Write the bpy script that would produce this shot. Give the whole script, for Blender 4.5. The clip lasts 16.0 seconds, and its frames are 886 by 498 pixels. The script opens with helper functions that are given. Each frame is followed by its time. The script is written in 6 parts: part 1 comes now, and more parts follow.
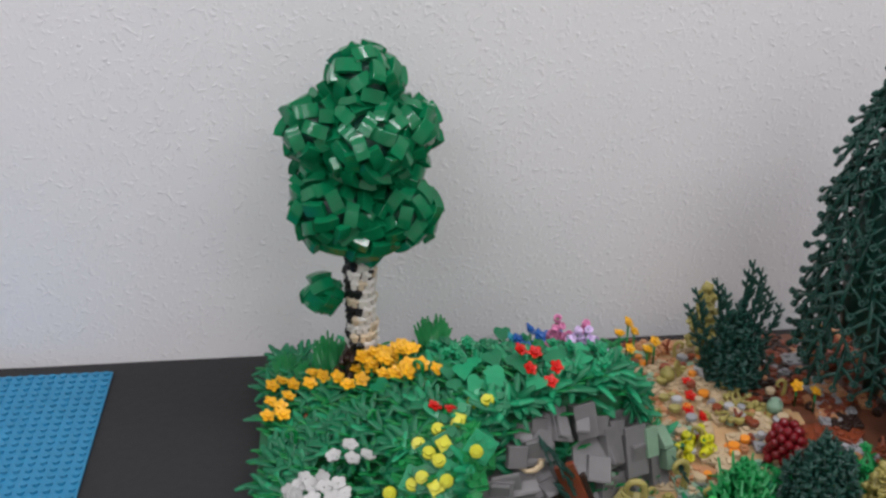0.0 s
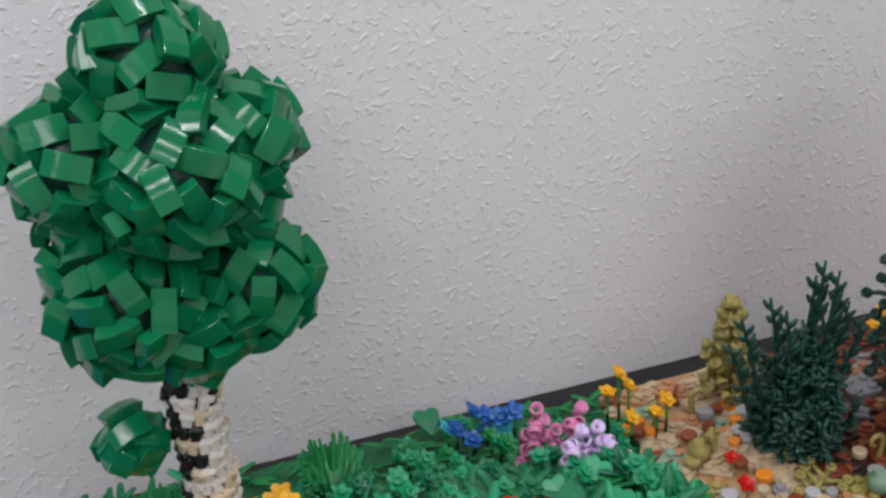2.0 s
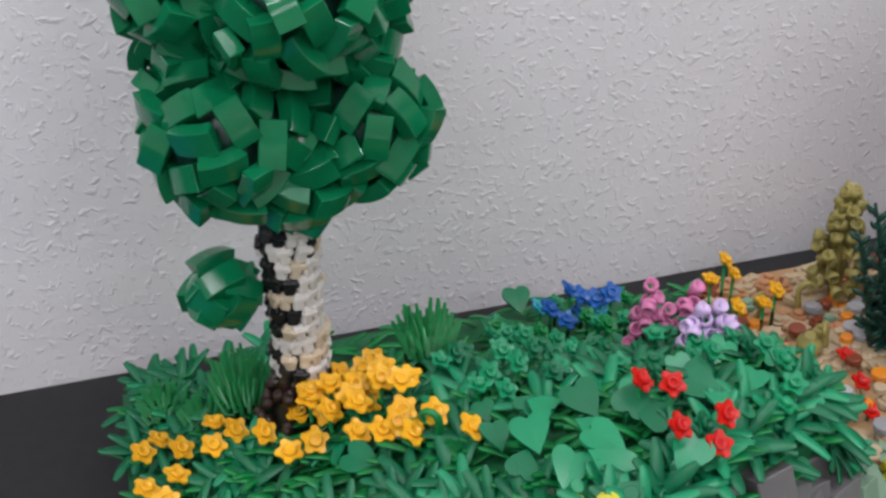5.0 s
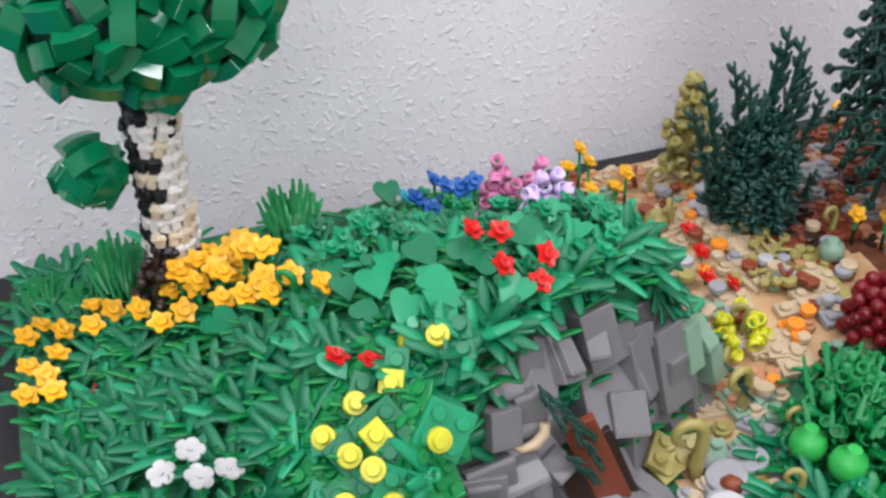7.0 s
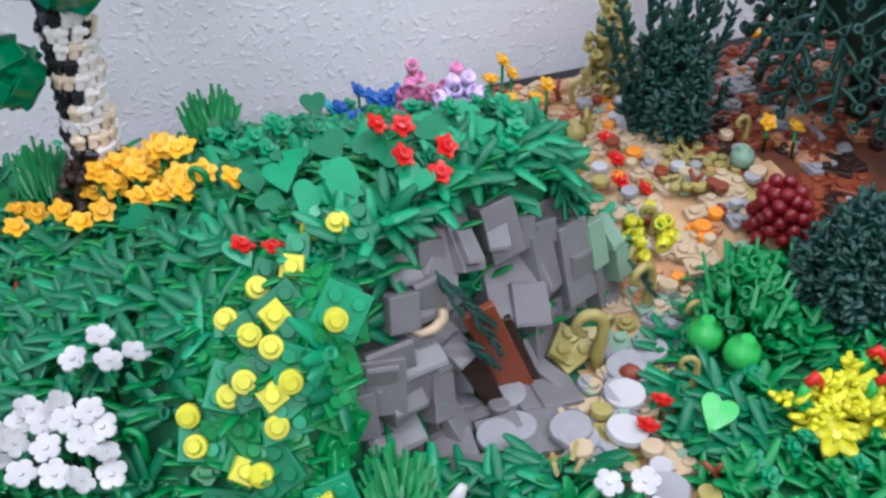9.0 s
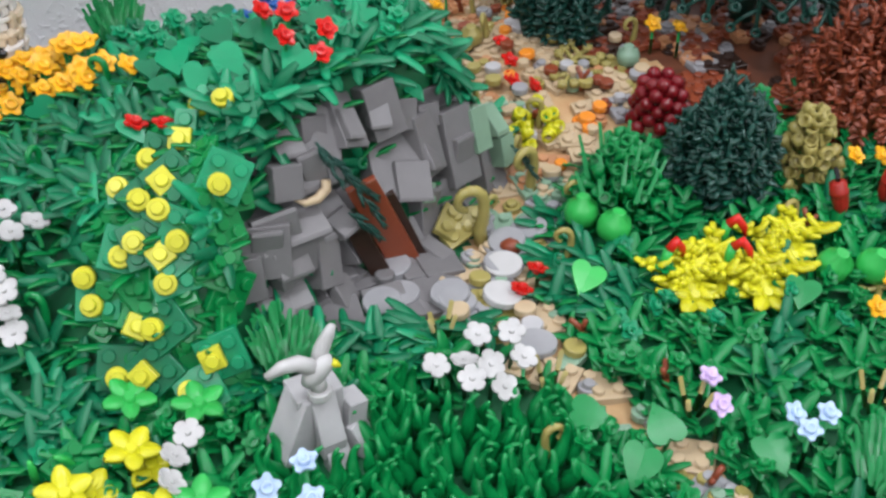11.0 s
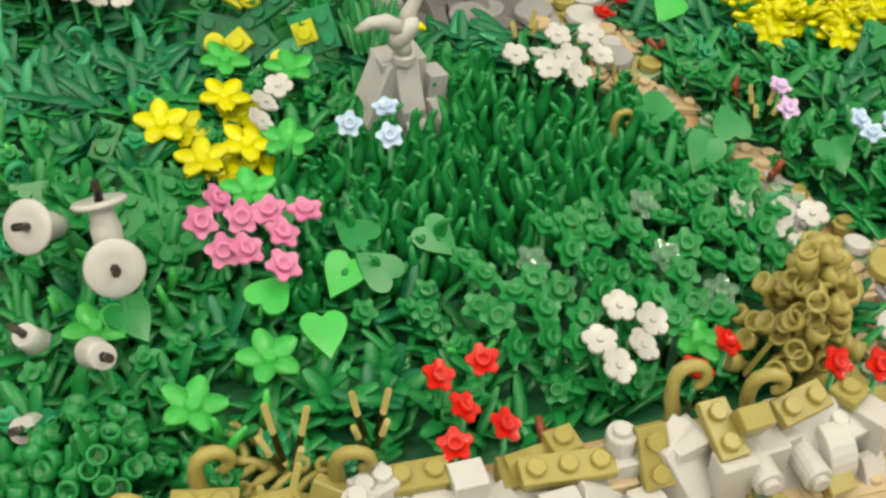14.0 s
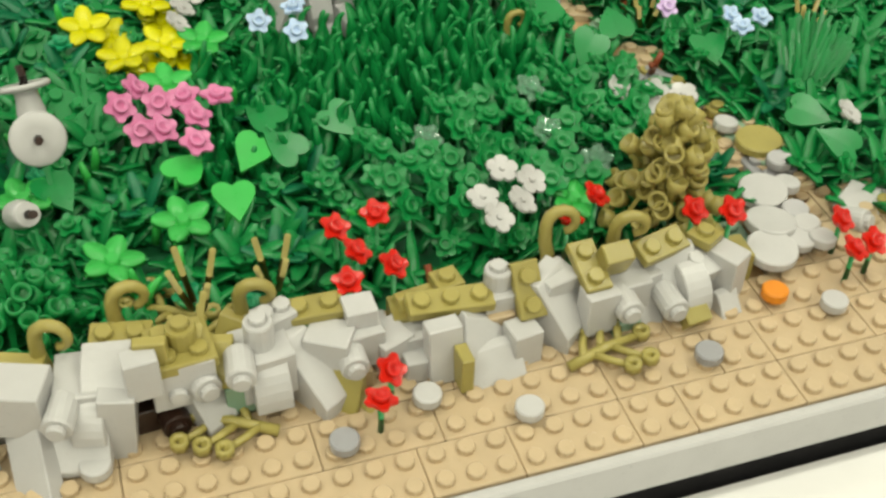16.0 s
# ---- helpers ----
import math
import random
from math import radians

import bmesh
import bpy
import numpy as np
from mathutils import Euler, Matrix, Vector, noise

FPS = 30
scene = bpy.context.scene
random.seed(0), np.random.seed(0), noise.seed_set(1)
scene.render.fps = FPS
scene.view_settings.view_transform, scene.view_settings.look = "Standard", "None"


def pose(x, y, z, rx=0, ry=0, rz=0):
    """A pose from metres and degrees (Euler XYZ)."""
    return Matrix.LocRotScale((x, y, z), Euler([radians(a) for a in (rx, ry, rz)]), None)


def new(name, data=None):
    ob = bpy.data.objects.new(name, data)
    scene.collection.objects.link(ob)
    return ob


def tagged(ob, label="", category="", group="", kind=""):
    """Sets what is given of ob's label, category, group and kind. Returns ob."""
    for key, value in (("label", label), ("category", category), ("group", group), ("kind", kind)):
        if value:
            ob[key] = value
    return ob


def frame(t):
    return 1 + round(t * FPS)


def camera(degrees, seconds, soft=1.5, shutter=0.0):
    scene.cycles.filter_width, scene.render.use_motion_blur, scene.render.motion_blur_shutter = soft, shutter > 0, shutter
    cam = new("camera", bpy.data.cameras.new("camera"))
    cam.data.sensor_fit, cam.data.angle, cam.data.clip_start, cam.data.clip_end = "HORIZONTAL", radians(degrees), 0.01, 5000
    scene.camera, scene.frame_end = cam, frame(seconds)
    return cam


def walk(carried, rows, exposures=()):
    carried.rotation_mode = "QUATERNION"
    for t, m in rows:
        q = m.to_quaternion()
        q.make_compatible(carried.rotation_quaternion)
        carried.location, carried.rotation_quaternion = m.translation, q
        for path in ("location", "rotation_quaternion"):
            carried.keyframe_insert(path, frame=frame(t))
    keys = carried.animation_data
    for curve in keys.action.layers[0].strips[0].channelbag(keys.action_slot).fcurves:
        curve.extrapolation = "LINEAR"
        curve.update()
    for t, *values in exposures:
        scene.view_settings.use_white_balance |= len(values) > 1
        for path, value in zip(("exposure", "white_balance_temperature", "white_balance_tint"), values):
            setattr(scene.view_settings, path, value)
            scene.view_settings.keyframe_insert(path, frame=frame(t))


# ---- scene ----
cam = camera(41.3, 16.0, soft=2.7)
METRES, EYE, TILT, LEAN, TURN = 0.772, 0.463, -25.0, 0.0, -5.8
ROWS = [
    (0.0, 0.0, 0.0, 0.0, 0.0, 0.0, 0.0),
    (0.5, -0.0094, 0.0574, -0.0096, -3.29, 0.47, 4.8),
    (1.0, -0.0333, 0.1742, 0.0185, -3.87, -1.65, 6.85),
    (1.5, -0.0325, 0.3278, 0.0673, -6.51, -2.57, 8.73),
    (2.0, -0.0323, 0.4284, 0.0712, -9.7, -3.94, 8.33),
    (2.5, -0.0581, 0.4792, 0.0795, -7.27, -2.98, 7.06),
    (3.0, -0.0705, 0.497, 0.0882, -7.71, -2.97, 6.95),
    (3.5, -0.0754, 0.4989, 0.0912, -7.41, -3.28, 7.16),
    (4.0, -0.079, 0.497, 0.0855, -7.32, -3.65, 6.62),
    (4.5, -0.076, 0.4901, 0.0647, -7.6, -6.55, 5.45),
    (7.0, -0.0443, 0.4247, -0.0001, -11.54, -9.64, 6.64),
    (7.5, -0.0306, 0.4234, -0.0007, -12.17, -10.52, 6.68),
    (8.0, -0.0255, 0.4189, -0.001, -12.35, -10.77, 6.61),
    (8.5, -0.024, 0.4108, -0.0076, -12.23, -11.05, 6.72),
    (9.0, -0.0198, 0.3975, -0.0262, -12.69, -12.13, 6.55),
    (9.5, -0.0117, 0.3887, -0.0426, -13.15, -13.07, 6.97),
    (10.0, -0.0018, 0.3756, -0.0495, -14.0, -13.36, 7.1),
    (12.5, 0.0094, 0.3062, -0.0992, -14.61, -14.61, 7.01),
    (13.0, -0.0094, 0.2968, -0.1147, -12.57, -14.62, 5.39),
    (13.5, -0.0191, 0.2908, -0.1349, -9.91, -15.71, 3.92),
    (14.0, -0.0178, 0.2958, -0.1619, -9.74, -16.93, 3.27),
    (14.5, -0.0148, 0.2897, -0.1728, -9.8, -17.38, 3.43),
    (15.0, -0.0064, 0.2831, -0.1772, -10.25, -17.92, 3.53),
    (15.5, -0.0061, 0.2663, -0.1836, -11.14, -17.36, 3.73),
    (16.0, -0.0058, 0.239, -0.1967, -11.91, -17.34, 3.94),
]
EXPOSURES = [(0.0, -0.70, 6150, 14), (4.5, -0.66, 6100, 16), (7.0, -0.06, 5950, 16), (10.0, -0.12, 5450, 17), (12.5, -0.25, 7300, 4), (14.5, -0.30, 7750, 2), (16.0, -0.45, 7350, -2)]
walk(cam, [(t, pose(0, 0, EYE, TILT, LEAN, TURN) @ pose(METRES * x, METRES * y, METRES * z, 90 + pitch, roll, yaw)) for t, x, y, z, yaw, pitch, roll in ROWS], EXPOSURES)

# ---- world and light ----
world = bpy.data.worlds.new("room_air")
world.use_nodes = True
scene.world = world
world.node_tree.nodes["Background"].inputs[0].default_value = (0.9, 0.95, 1.0, 1)
world.node_tree.nodes["Background"].inputs[1].default_value = 0.15


def tube_lamp(x, y, z, sx, sy, watts, turn=0):
    d = bpy.data.lights.new("tube", "AREA")
    d.shape, d.size, d.size_y, d.energy, d.color = "RECTANGLE", sx, sy, watts, (1.0, 0.98, 0.95)
    o = new("tube_light", d)
    o.matrix_world = pose(x, y, z, 0, 0, turn)
    return o


for lx in (-0.85, 0.95):
    for ly in (-1.7, -0.65, 0.40):
        tube_lamp(lx, ly, 1.70, 1.25, 0.09, 16.5)


# ---- materials ----
def plastic(name, rgb, rough=0.28, vary=0.12, grime=0.10, spread=0.18):
    """Moulded plastic: slight shade differences piece by piece, faint dust and fine scratches."""
    m = bpy.data.materials.new(name)
    m.use_nodes = True
    nt = m.node_tree
    b = nt.nodes["Principled BSDF"]
    info = nt.nodes.new("ShaderNodeObjectInfo")
    geo = nt.nodes.new("ShaderNodeNewGeometry")
    tex = nt.nodes.new("ShaderNodeTexCoord")
    add = nt.nodes.new("ShaderNodeMath")
    add.operation = "ADD"
    nt.links.new(info.outputs["Random"], add.inputs[0])
    nt.links.new(geo.outputs["Random Per Island"], add.inputs[1])
    rng = nt.nodes.new("ShaderNodeMapRange")
    rng.inputs[2].default_value = 2.0
    rng.inputs[3].default_value, rng.inputs[4].default_value = 1 - vary, 1 + vary
    nt.links.new(add.outputs[0], rng.inputs[0])
    n1 = nt.nodes.new("ShaderNodeTexNoise")
    n1.inputs["Scale"].default_value, n1.inputs["Detail"].default_value = 140.0, 4.0
    nt.links.new(geo.outputs["Position"], n1.inputs["Vector"])
    r2 = nt.nodes.new("ShaderNodeMapRange")
    r2.inputs[1].default_value, r2.inputs[2].default_value = 0.35, 0.75
    r2.inputs[3].default_value, r2.inputs[4].default_value = 1.0, 1.0 - grime
    nt.links.new(n1.outputs["Fac"], r2.inputs[0])
    mul = nt.nodes.new("ShaderNodeMath")
    mul.operation = "MULTIPLY"
    nt.links.new(rng.outputs[0], mul.inputs[0])
    nt.links.new(r2.outputs[0], mul.inputs[1])
    hsv = nt.nodes.new("ShaderNodeHueSaturation")
    hsv.inputs["Color"].default_value = (*rgb, 1)
    nt.links.new(mul.outputs[0], hsv.inputs["Value"])
    nt.links.new(hsv.outputs[0], b.inputs["Base Color"])
    n2 = nt.nodes.new("ShaderNodeTexNoise")
    n2.inputs["Scale"].default_value, n2.inputs["Detail"].default_value = 900.0, 3.0
    nt.links.new(tex.outputs["Object"], n2.inputs["Vector"])
    r3 = nt.nodes.new("ShaderNodeMapRange")
    r3.inputs[3].default_value, r3.inputs[4].default_value = rough - spread / 3, rough + spread * 2 / 3
    nt.links.new(n2.outputs["Fac"], r3.inputs[0])
    nt.links.new(r3.outputs[0], b.inputs["Roughness"])
    bump = nt.nodes.new("ShaderNodeBump")
    bump.inputs["Strength"].default_value, bump.inputs["Distance"].default_value = 0.12, 0.0003
    nt.links.new(n2.outputs["Fac"], bump.inputs["Height"])
    nt.links.new(bump.outputs[0], b.inputs["Normal"])
    b.inputs["Specular IOR Level"].default_value = 0.42
    return m


def clear_plastic(name, rgb):
    m = bpy.data.materials.new(name)
    m.use_nodes = True
    b = m.node_tree.nodes["Principled BSDF"]
    b.inputs["Base Color"].default_value = (*rgb, 1)
    b.inputs["Roughness"].default_value = 0.06
    b.inputs["IOR"].default_value = 1.5
    b.inputs["Transmission Weight"].default_value = 0.85
    return m


def stucco():
    """Painted wall with thrown plaster: small scattered flecks over a fine grain."""
    m = bpy.data.materials.new("stucco_paint")
    m.use_nodes = True
    nt = m.node_tree
    b = nt.nodes["Principled BSDF"]
    tex = nt.nodes.new("ShaderNodeTexCoord")
    warp = nt.nodes.new("ShaderNodeTexNoise")
    warp.inputs["Scale"].default_value = 120.0
    nt.links.new(tex.outputs["Object"], warp.inputs["Vector"])
    mix = nt.nodes.new("ShaderNodeMixRGB")
    mix.blend_type, mix.inputs[0].default_value = "ADD", 0.005
    nt.links.new(tex.outputs["Object"], mix.inputs[1])
    nt.links.new(warp.outputs["Color"], mix.inputs[2])
    fleck = nt.nodes.new("ShaderNodeTexNoise")
    fleck.inputs["Scale"].default_value, fleck.inputs["Detail"].default_value = 300.0, 1.5
    nt.links.new(mix.outputs[0], fleck.inputs["Vector"])
    ramp = nt.nodes.new("ShaderNodeValToRGB")
    ramp.color_ramp.elements[0].position, ramp.color_ramp.elements[1].position = 0.55, 0.72
    nt.links.new(fleck.outputs["Fac"], ramp.inputs[0])
    grain = nt.nodes.new("ShaderNodeTexNoise")
    grain.inputs["Scale"].default_value, grain.inputs["Detail"].default_value = 700.0, 4.0
    nt.links.new(tex.outputs["Object"], grain.inputs["Vector"])
    addh = nt.nodes.new("ShaderNodeMath")
    addh.operation, addh.inputs[2].default_value = "MULTIPLY_ADD", 0.0
    addh.inputs[1].default_value = 0.25
    nt.links.new(grain.outputs["Fac"], addh.inputs[0])
    nt.links.new(ramp.outputs["Color"], addh.inputs[2])
    bump = nt.nodes.new("ShaderNodeBump")
    bump.inputs["Strength"].default_value, bump.inputs["Distance"].default_value = 0.42, 0.0010
    nt.links.new(addh.outputs[0], bump.inputs["Height"])
    nt.links.new(bump.outputs[0], b.inputs["Normal"])
    stain = nt.nodes.new("ShaderNodeTexNoise")
    stain.inputs["Scale"].default_value, stain.inputs["Detail"].default_value = 5.0, 5.0
    nt.links.new(tex.outputs["Object"], stain.inputs["Vector"])
    r = nt.nodes.new("ShaderNodeValToRGB")
    r.color_ramp.elements[0].color, r.color_ramp.elements[1].color = (0.79, 0.775, 0.785, 1), (0.86, 0.845, 0.855, 1)
    nt.links.new(stain.outputs["Fac"], r.inputs[0])
    nt.links.new(r.outputs[0], b.inputs["Base Color"])
    b.inputs["Roughness"].default_value = 0.85
    return m


def felt(name, c0, c1, scale, rough=0.8, bump_d=0.0004):
    m = bpy.data.materials.new(name)
    m.use_nodes = True
    nt = m.node_tree
    b = nt.nodes["Principled BSDF"]
    tex = nt.nodes.new("ShaderNodeTexCoord")
    n = nt.nodes.new("ShaderNodeTexNoise")
    n.inputs["Scale"].default_value, n.inputs["Detail"].default_value = scale, 8.0
    nt.links.new(tex.outputs["Object"], n.inputs["Vector"])
    r = nt.nodes.new("ShaderNodeValToRGB")
    r.color_ramp.elements[0].color, r.color_ramp.elements[1].color = (*c0, 1), (*c1, 1)
    r.color_ramp.elements[0].position, r.color_ramp.elements[1].position = 0.3, 0.7
    nt.links.new(n.outputs["Fac"], r.inputs[0])
    nt.links.new(r.outputs[0], b.inputs["Base Color"])
    bp = nt.nodes.new("ShaderNodeBump")
    bp.inputs["Distance"].default_value, bp.inputs["Strength"].default_value = bump_d, 0.5
    nt.links.new(n.outputs["Fac"], bp.inputs["Height"])
    nt.links.new(bp.outputs[0], b.inputs["Normal"])
    b.inputs["Roughness"].default_value = rough
    return m


GREEN = plastic("green_plastic", (0.007, 0.215, 0.050))
LEAF = plastic("leaf_green_plastic", (0.006, 0.155, 0.063), rough=0.34)
CROWN = plastic("crown_green_plastic", (0.004, 0.160, 0.060), rough=0.11, vary=0.12, spread=0.05)
MIDG = plastic("mid_green_plastic", (0.013, 0.27, 0.115))
LIME = plastic("lime_green_plastic", (0.040, 0.42, 0.075))
DKGRN = plastic("dark_green_plastic", (0.011, 0.056, 0.041), rough=0.28)
YELLOW = plastic("yellow_plastic", (0.62, 0.60, 0.03))
BRIGHTY = plastic("bright_yellow_plastic", (0.60, 0.58, 0.010))
ORANGE = plastic("light_orange_plastic", (0.86, 0.46, 0.015))
AMBER = plastic("orange_plastic", (0.78, 0.26, 0.02))
RED = plastic("red_plastic", (0.60, 0.016, 0.010), rough=0.18)
DKRED = plastic("dark_red_plastic", (0.17, 0.006, 0.010), rough=0.16)
WHITE = plastic("white_plastic", (0.50, 0.495, 0.485), vary=0.05, grime=0.06)
OFFWHITE = plastic("light_grey_plastic", (0.44, 0.435, 0.44), vary=0.08)
TAN = plastic("tan_plastic", (0.52, 0.40, 0.25), vary=0.07)
NOUGAT = plastic("nougat_plastic", (0.50, 0.24, 0.11))
OLIVE = plastic("olive_plastic", (0.34, 0.29, 0.085))
SAGE = plastic("sage_plastic", (0.23, 0.36, 0.25))
PINK = plastic("pink_plastic", (0.63, 0.20, 0.38))
LILAC = plastic("lavender_plastic", (0.66, 0.50, 0.78))
PALEBLUE = plastic("pale_blue_plastic", (0.48, 0.62, 0.82))
BLUE = plastic("blue_plastic", (0.02, 0.12, 0.42))
AZURE = plastic("azure_plastic", (0.05, 0.40, 0.50))
STONE = plastic("dark_grey_plastic", (0.175, 0.168, 0.170), rough=0.36, vary=0.16)
GREY = plastic("mid_grey_plastic", (0.31, 0.31, 0.32), vary=0.12)
BROWN = plastic("reddish_brown_plastic", (0.22, 0.050, 0.020))
DKBROWN = plastic("dark_brown_plastic", (0.030, 0.014, 0.009))
BLACK = plastic("black_plastic", (0.012, 0.012, 0.013))
BARKTAN = plastic("cream_plastic", (0.68, 0.57, 0.41))
BARKWHITE = plastic("bark_white_plastic", (0.74, 0.71, 0.66), vary=0.06)
WATER = plastic("blue_baseplate_plastic", (0.03, 0.23, 0.42), rough=0.2)
CLEAR = clear_plastic("clear_plastic", (0.55, 0.92, 0.70))
STUCCO = stucco()
SOIL = felt("baseplate_green", (0.008, 0.100, 0.035), (0.012, 0.150, 0.052), 90.0, 0.5)
CLOTH = felt("black_tabletop", (0.010, 0.010, 0.011), (0.016, 0.015, 0.016), 160.0, 0.75)
PAINT = felt("white_table_paint", (0.72, 0.71, 0.69), (0.80, 0.79, 0.77), 30.0, 0.45, 0.0001)
CEIL = felt("ceiling_paint", (0.70, 0.69, 0.67), (0.76, 0.75, 0.73), 20.0, 0.9)
EARTH = felt("tan_earth_plastic", (0.42, 0.24, 0.11), (0.60, 0.42, 0.22), 60.0, 0.4)
EARTHBROWN = felt("brown_earth_plastic", (0.05, 0.02, 0.012), (0.20, 0.07, 0.035), 50.0, 0.4)
FLOORM = felt("floor_grey", (0.22, 0.21, 0.20), (0.28, 0.27, 0.26), 14.0, 0.5)


# ---- mesh kit ----
class Kit:
    """Gathers points and faces of one mesh."""

    def __init__(self):
        self.v, self.f, self.s = [], [], []

    def put(self, pts, faces, m=None, smooth=False):
        n = len(self.v)
        self.v += [tuple(m @ Vector(p)) if m else tuple(p) for p in pts]
        self.f += [tuple(n + i for i in q) for q in faces]
        self.s += [smooth] * len(faces)
        return self

    def box(self, sx, sy, sz, m=None, c=0.0003):
        """Block with chamfered edges, base at z 0."""
        hx, hy = sx / 2, sy / 2
        pts, faces = [], []
        idx = {}
        for i in (0, 1):
            for j in (0, 1):
                for k in (0, 1):
                    x, y, z = (-hx, hx)[i], (-hy, hy)[j], (0, sz)[k]
                    dx, dy, dz = (c, -c)[i], (c, -c)[j], (c, -c)[k]
                    idx[i, j, k] = len(pts)
                    pts += [(x, y + dy, z + dz), (x + dx, y, z + dz), (x + dx, y + dy, z)]
        I = idx
        for i in (0, 1):
            q = [I[i, 0, 0], I[i, 0, 1], I[i, 1, 1], I[i, 1, 0]]
            faces.append(q if i == 0 else q[::-1])
        for j in (0, 1):
            q = [I[0, j, 0] + 1, I[1, j, 0] + 1, I[1, j, 1] + 1, I[0, j, 1] + 1]
            faces.append(q if j == 0 else q[::-1])
        for k in (0, 1):
            q = [I[0, 0, k] + 2, I[0, 1, k] + 2, I[1, 1, k] + 2, I[1, 0, k] + 2]
            faces.append(q if k == 0 else q[::-1])
        for j in (0, 1):
            for k in (0, 1):
                faces.append([I[0, j, k] + 1, I[1, j, k] + 1, I[1, j, k] + 2, I[0, j, k] + 2])
        for i in (0, 1):
            for k in (0, 1):
                faces.append([I[i, 0, k], I[i, 1, k], I[i, 1, k] + 2, I[i, 0, k] + 2])
            for j in (0, 1):
                faces.append([I[i, j, 0], I[i, j, 1], I[i, j, 1] + 1, I[i, j, 0] + 1])
        faces += [[n, n + 1, n + 2] for n in I.values()]
        return self.put(pts, faces, m)

    def lathe(self, prof, seg=10, m=None, smooth=True, cap=True):
        """Profile of (radius, z), turned about z."""
        pts, faces = [], []
        for r, z in prof:
            pts += [(r * math.cos(2 * math.pi * a / seg), r * math.sin(2 * math.pi * a / seg), z) for a in range(seg)]
        for p in range(len(prof) - 1):
            for a in range(seg):
                b = (a + 1) % seg
                faces.append((p * seg + a, p * seg + b, (p + 1) * seg + b, (p + 1) * seg + a))
        self.put(pts, faces, m, smooth)
        if cap:
            n = len(self.v) - len(pts)
            self.f += [tuple(range(n + seg - 1, n - 1, -1)), tuple(range(n + (len(prof) - 1) * seg, n + len(prof) * seg))]
            self.s += [False, False]
        return self

    def stud(self, x=0, y=0, z=0, m=None):
        at = Matrix.Translation((x, y, z))
        return self.lathe([(0.0024, -0.0002), (0.0024, 0.0014), (0.0021, 0.0017)], 10, m @ at if m else at, False)

    def tube(self, path, radii, seg=6, m=None, smooth=True):
        """Round bar along a path."""
        pts, faces = [], []
        n = len(path)
        P = [Vector(p) for p in path]
        for i in range(n):
            t = (P[min(i + 1, n - 1)] - P[max(i - 1, 0)]).normalized()
            u = t.cross(Vector((0, 1, 0)) if abs(t.y) < 0.9 else Vector((1, 0, 0))).normalized()
            w = t.cross(u)
            for a in range(seg):
                g = 2 * math.pi * a / seg
                pts.append(P[i] + radii[i] * (math.cos(g) * u + math.sin(g) * w))
        for i in range(n - 1):
            for a in range(seg):
                b = (a + 1) % seg
                faces.append((i * seg + a, i * seg + b, (i + 1) * seg + b, (i + 1) * seg + a))
        faces += [tuple(range(seg - 1, -1, -1)), tuple(range((n - 1) * seg, n * seg))]
        return self.put(pts, faces, m, smooth)

    def leaf(self, L, W, m=None, arch=0.15, thick=0.0012, notch=0.0, fold=0.10, power=0.24, smooth=True):
        """A leaf from the origin along x, arched, with a midrib and real thickness."""
        st = 6
        top, pts, faces = [], [], []
        for i in range(st + 1):
            u = i / st
            w = W / 2 * (math.sin(math.pi * min(0.985, u * 0.93 + 0.07)) ** power) * (1.1 - 0.25 * u)
            z = L * arch * math.sin(math.pi * u * 0.8)
            x = L * u - (notch * W if i == 0 else 0)
            for s, zz in ((-1, fold * w), (0, 0), (1, fold * w)):
                pts.append((x + (notch * W if s == 0 and i == 0 else 0), s * w, z + zz + thick))
            for s, zz in ((-1, fold * w), (0, 0), (1, fold * w)):
                pts.append((x + (notch * W if s == 0 and i == 0 else 0), s * w * 0.92, z + zz))
        for i in range(st):
            a, b = i * 6, (i + 1) * 6
            faces += [(a, b, b + 1, a + 1), (a + 1, b + 1, b + 2, a + 2), (a + 3, a + 4, b + 4, b + 3), (a + 4, a + 5, b + 5, b + 4),
                      (a, a + 3, b + 3, b), (a + 2, b + 2, b + 5, a + 5)]
        faces += [(0, 1, 4, 3), (1, 2, 5, 4)]
        return self.put(pts, faces, m, smooth)

    def mesh(self, name, mat):
        me = bpy.data.meshes.new(name)
        me.from_pydata(self.v, [], self.f)
        me.polygons.foreach_set("use_smooth", self.s)
        me.materials.append(mat)
        me.update()
        return me


def R(x=0, y=0, z=0, rx=0, ry=0, rz=0):
    return pose(x, y, z, rx, ry, rz)


def part(name, me, parent, m=None, label=""):
    o = new(name, me)
    o.parent = parent
    if m is not None:
        o.matrix_local = m
    if label:
        o["label"] = label
    return o


def empty(name, m, label, category, group=""):
    o = new(name)
    o.empty_display_size = 0.005
    o.matrix_world = m
    return tagged(o, label, category, group)


def solo(name, me, m, label, category, group="", kind=""):
    o = new(name, me)
    o.matrix_world = m
    return tagged(o, label, category, group, kind)


def smooth_step(a, b, x):
    u = min(1.0, max(0.0, (x - a) / (b - a)))
    return u * u * (3 - 2 * u)


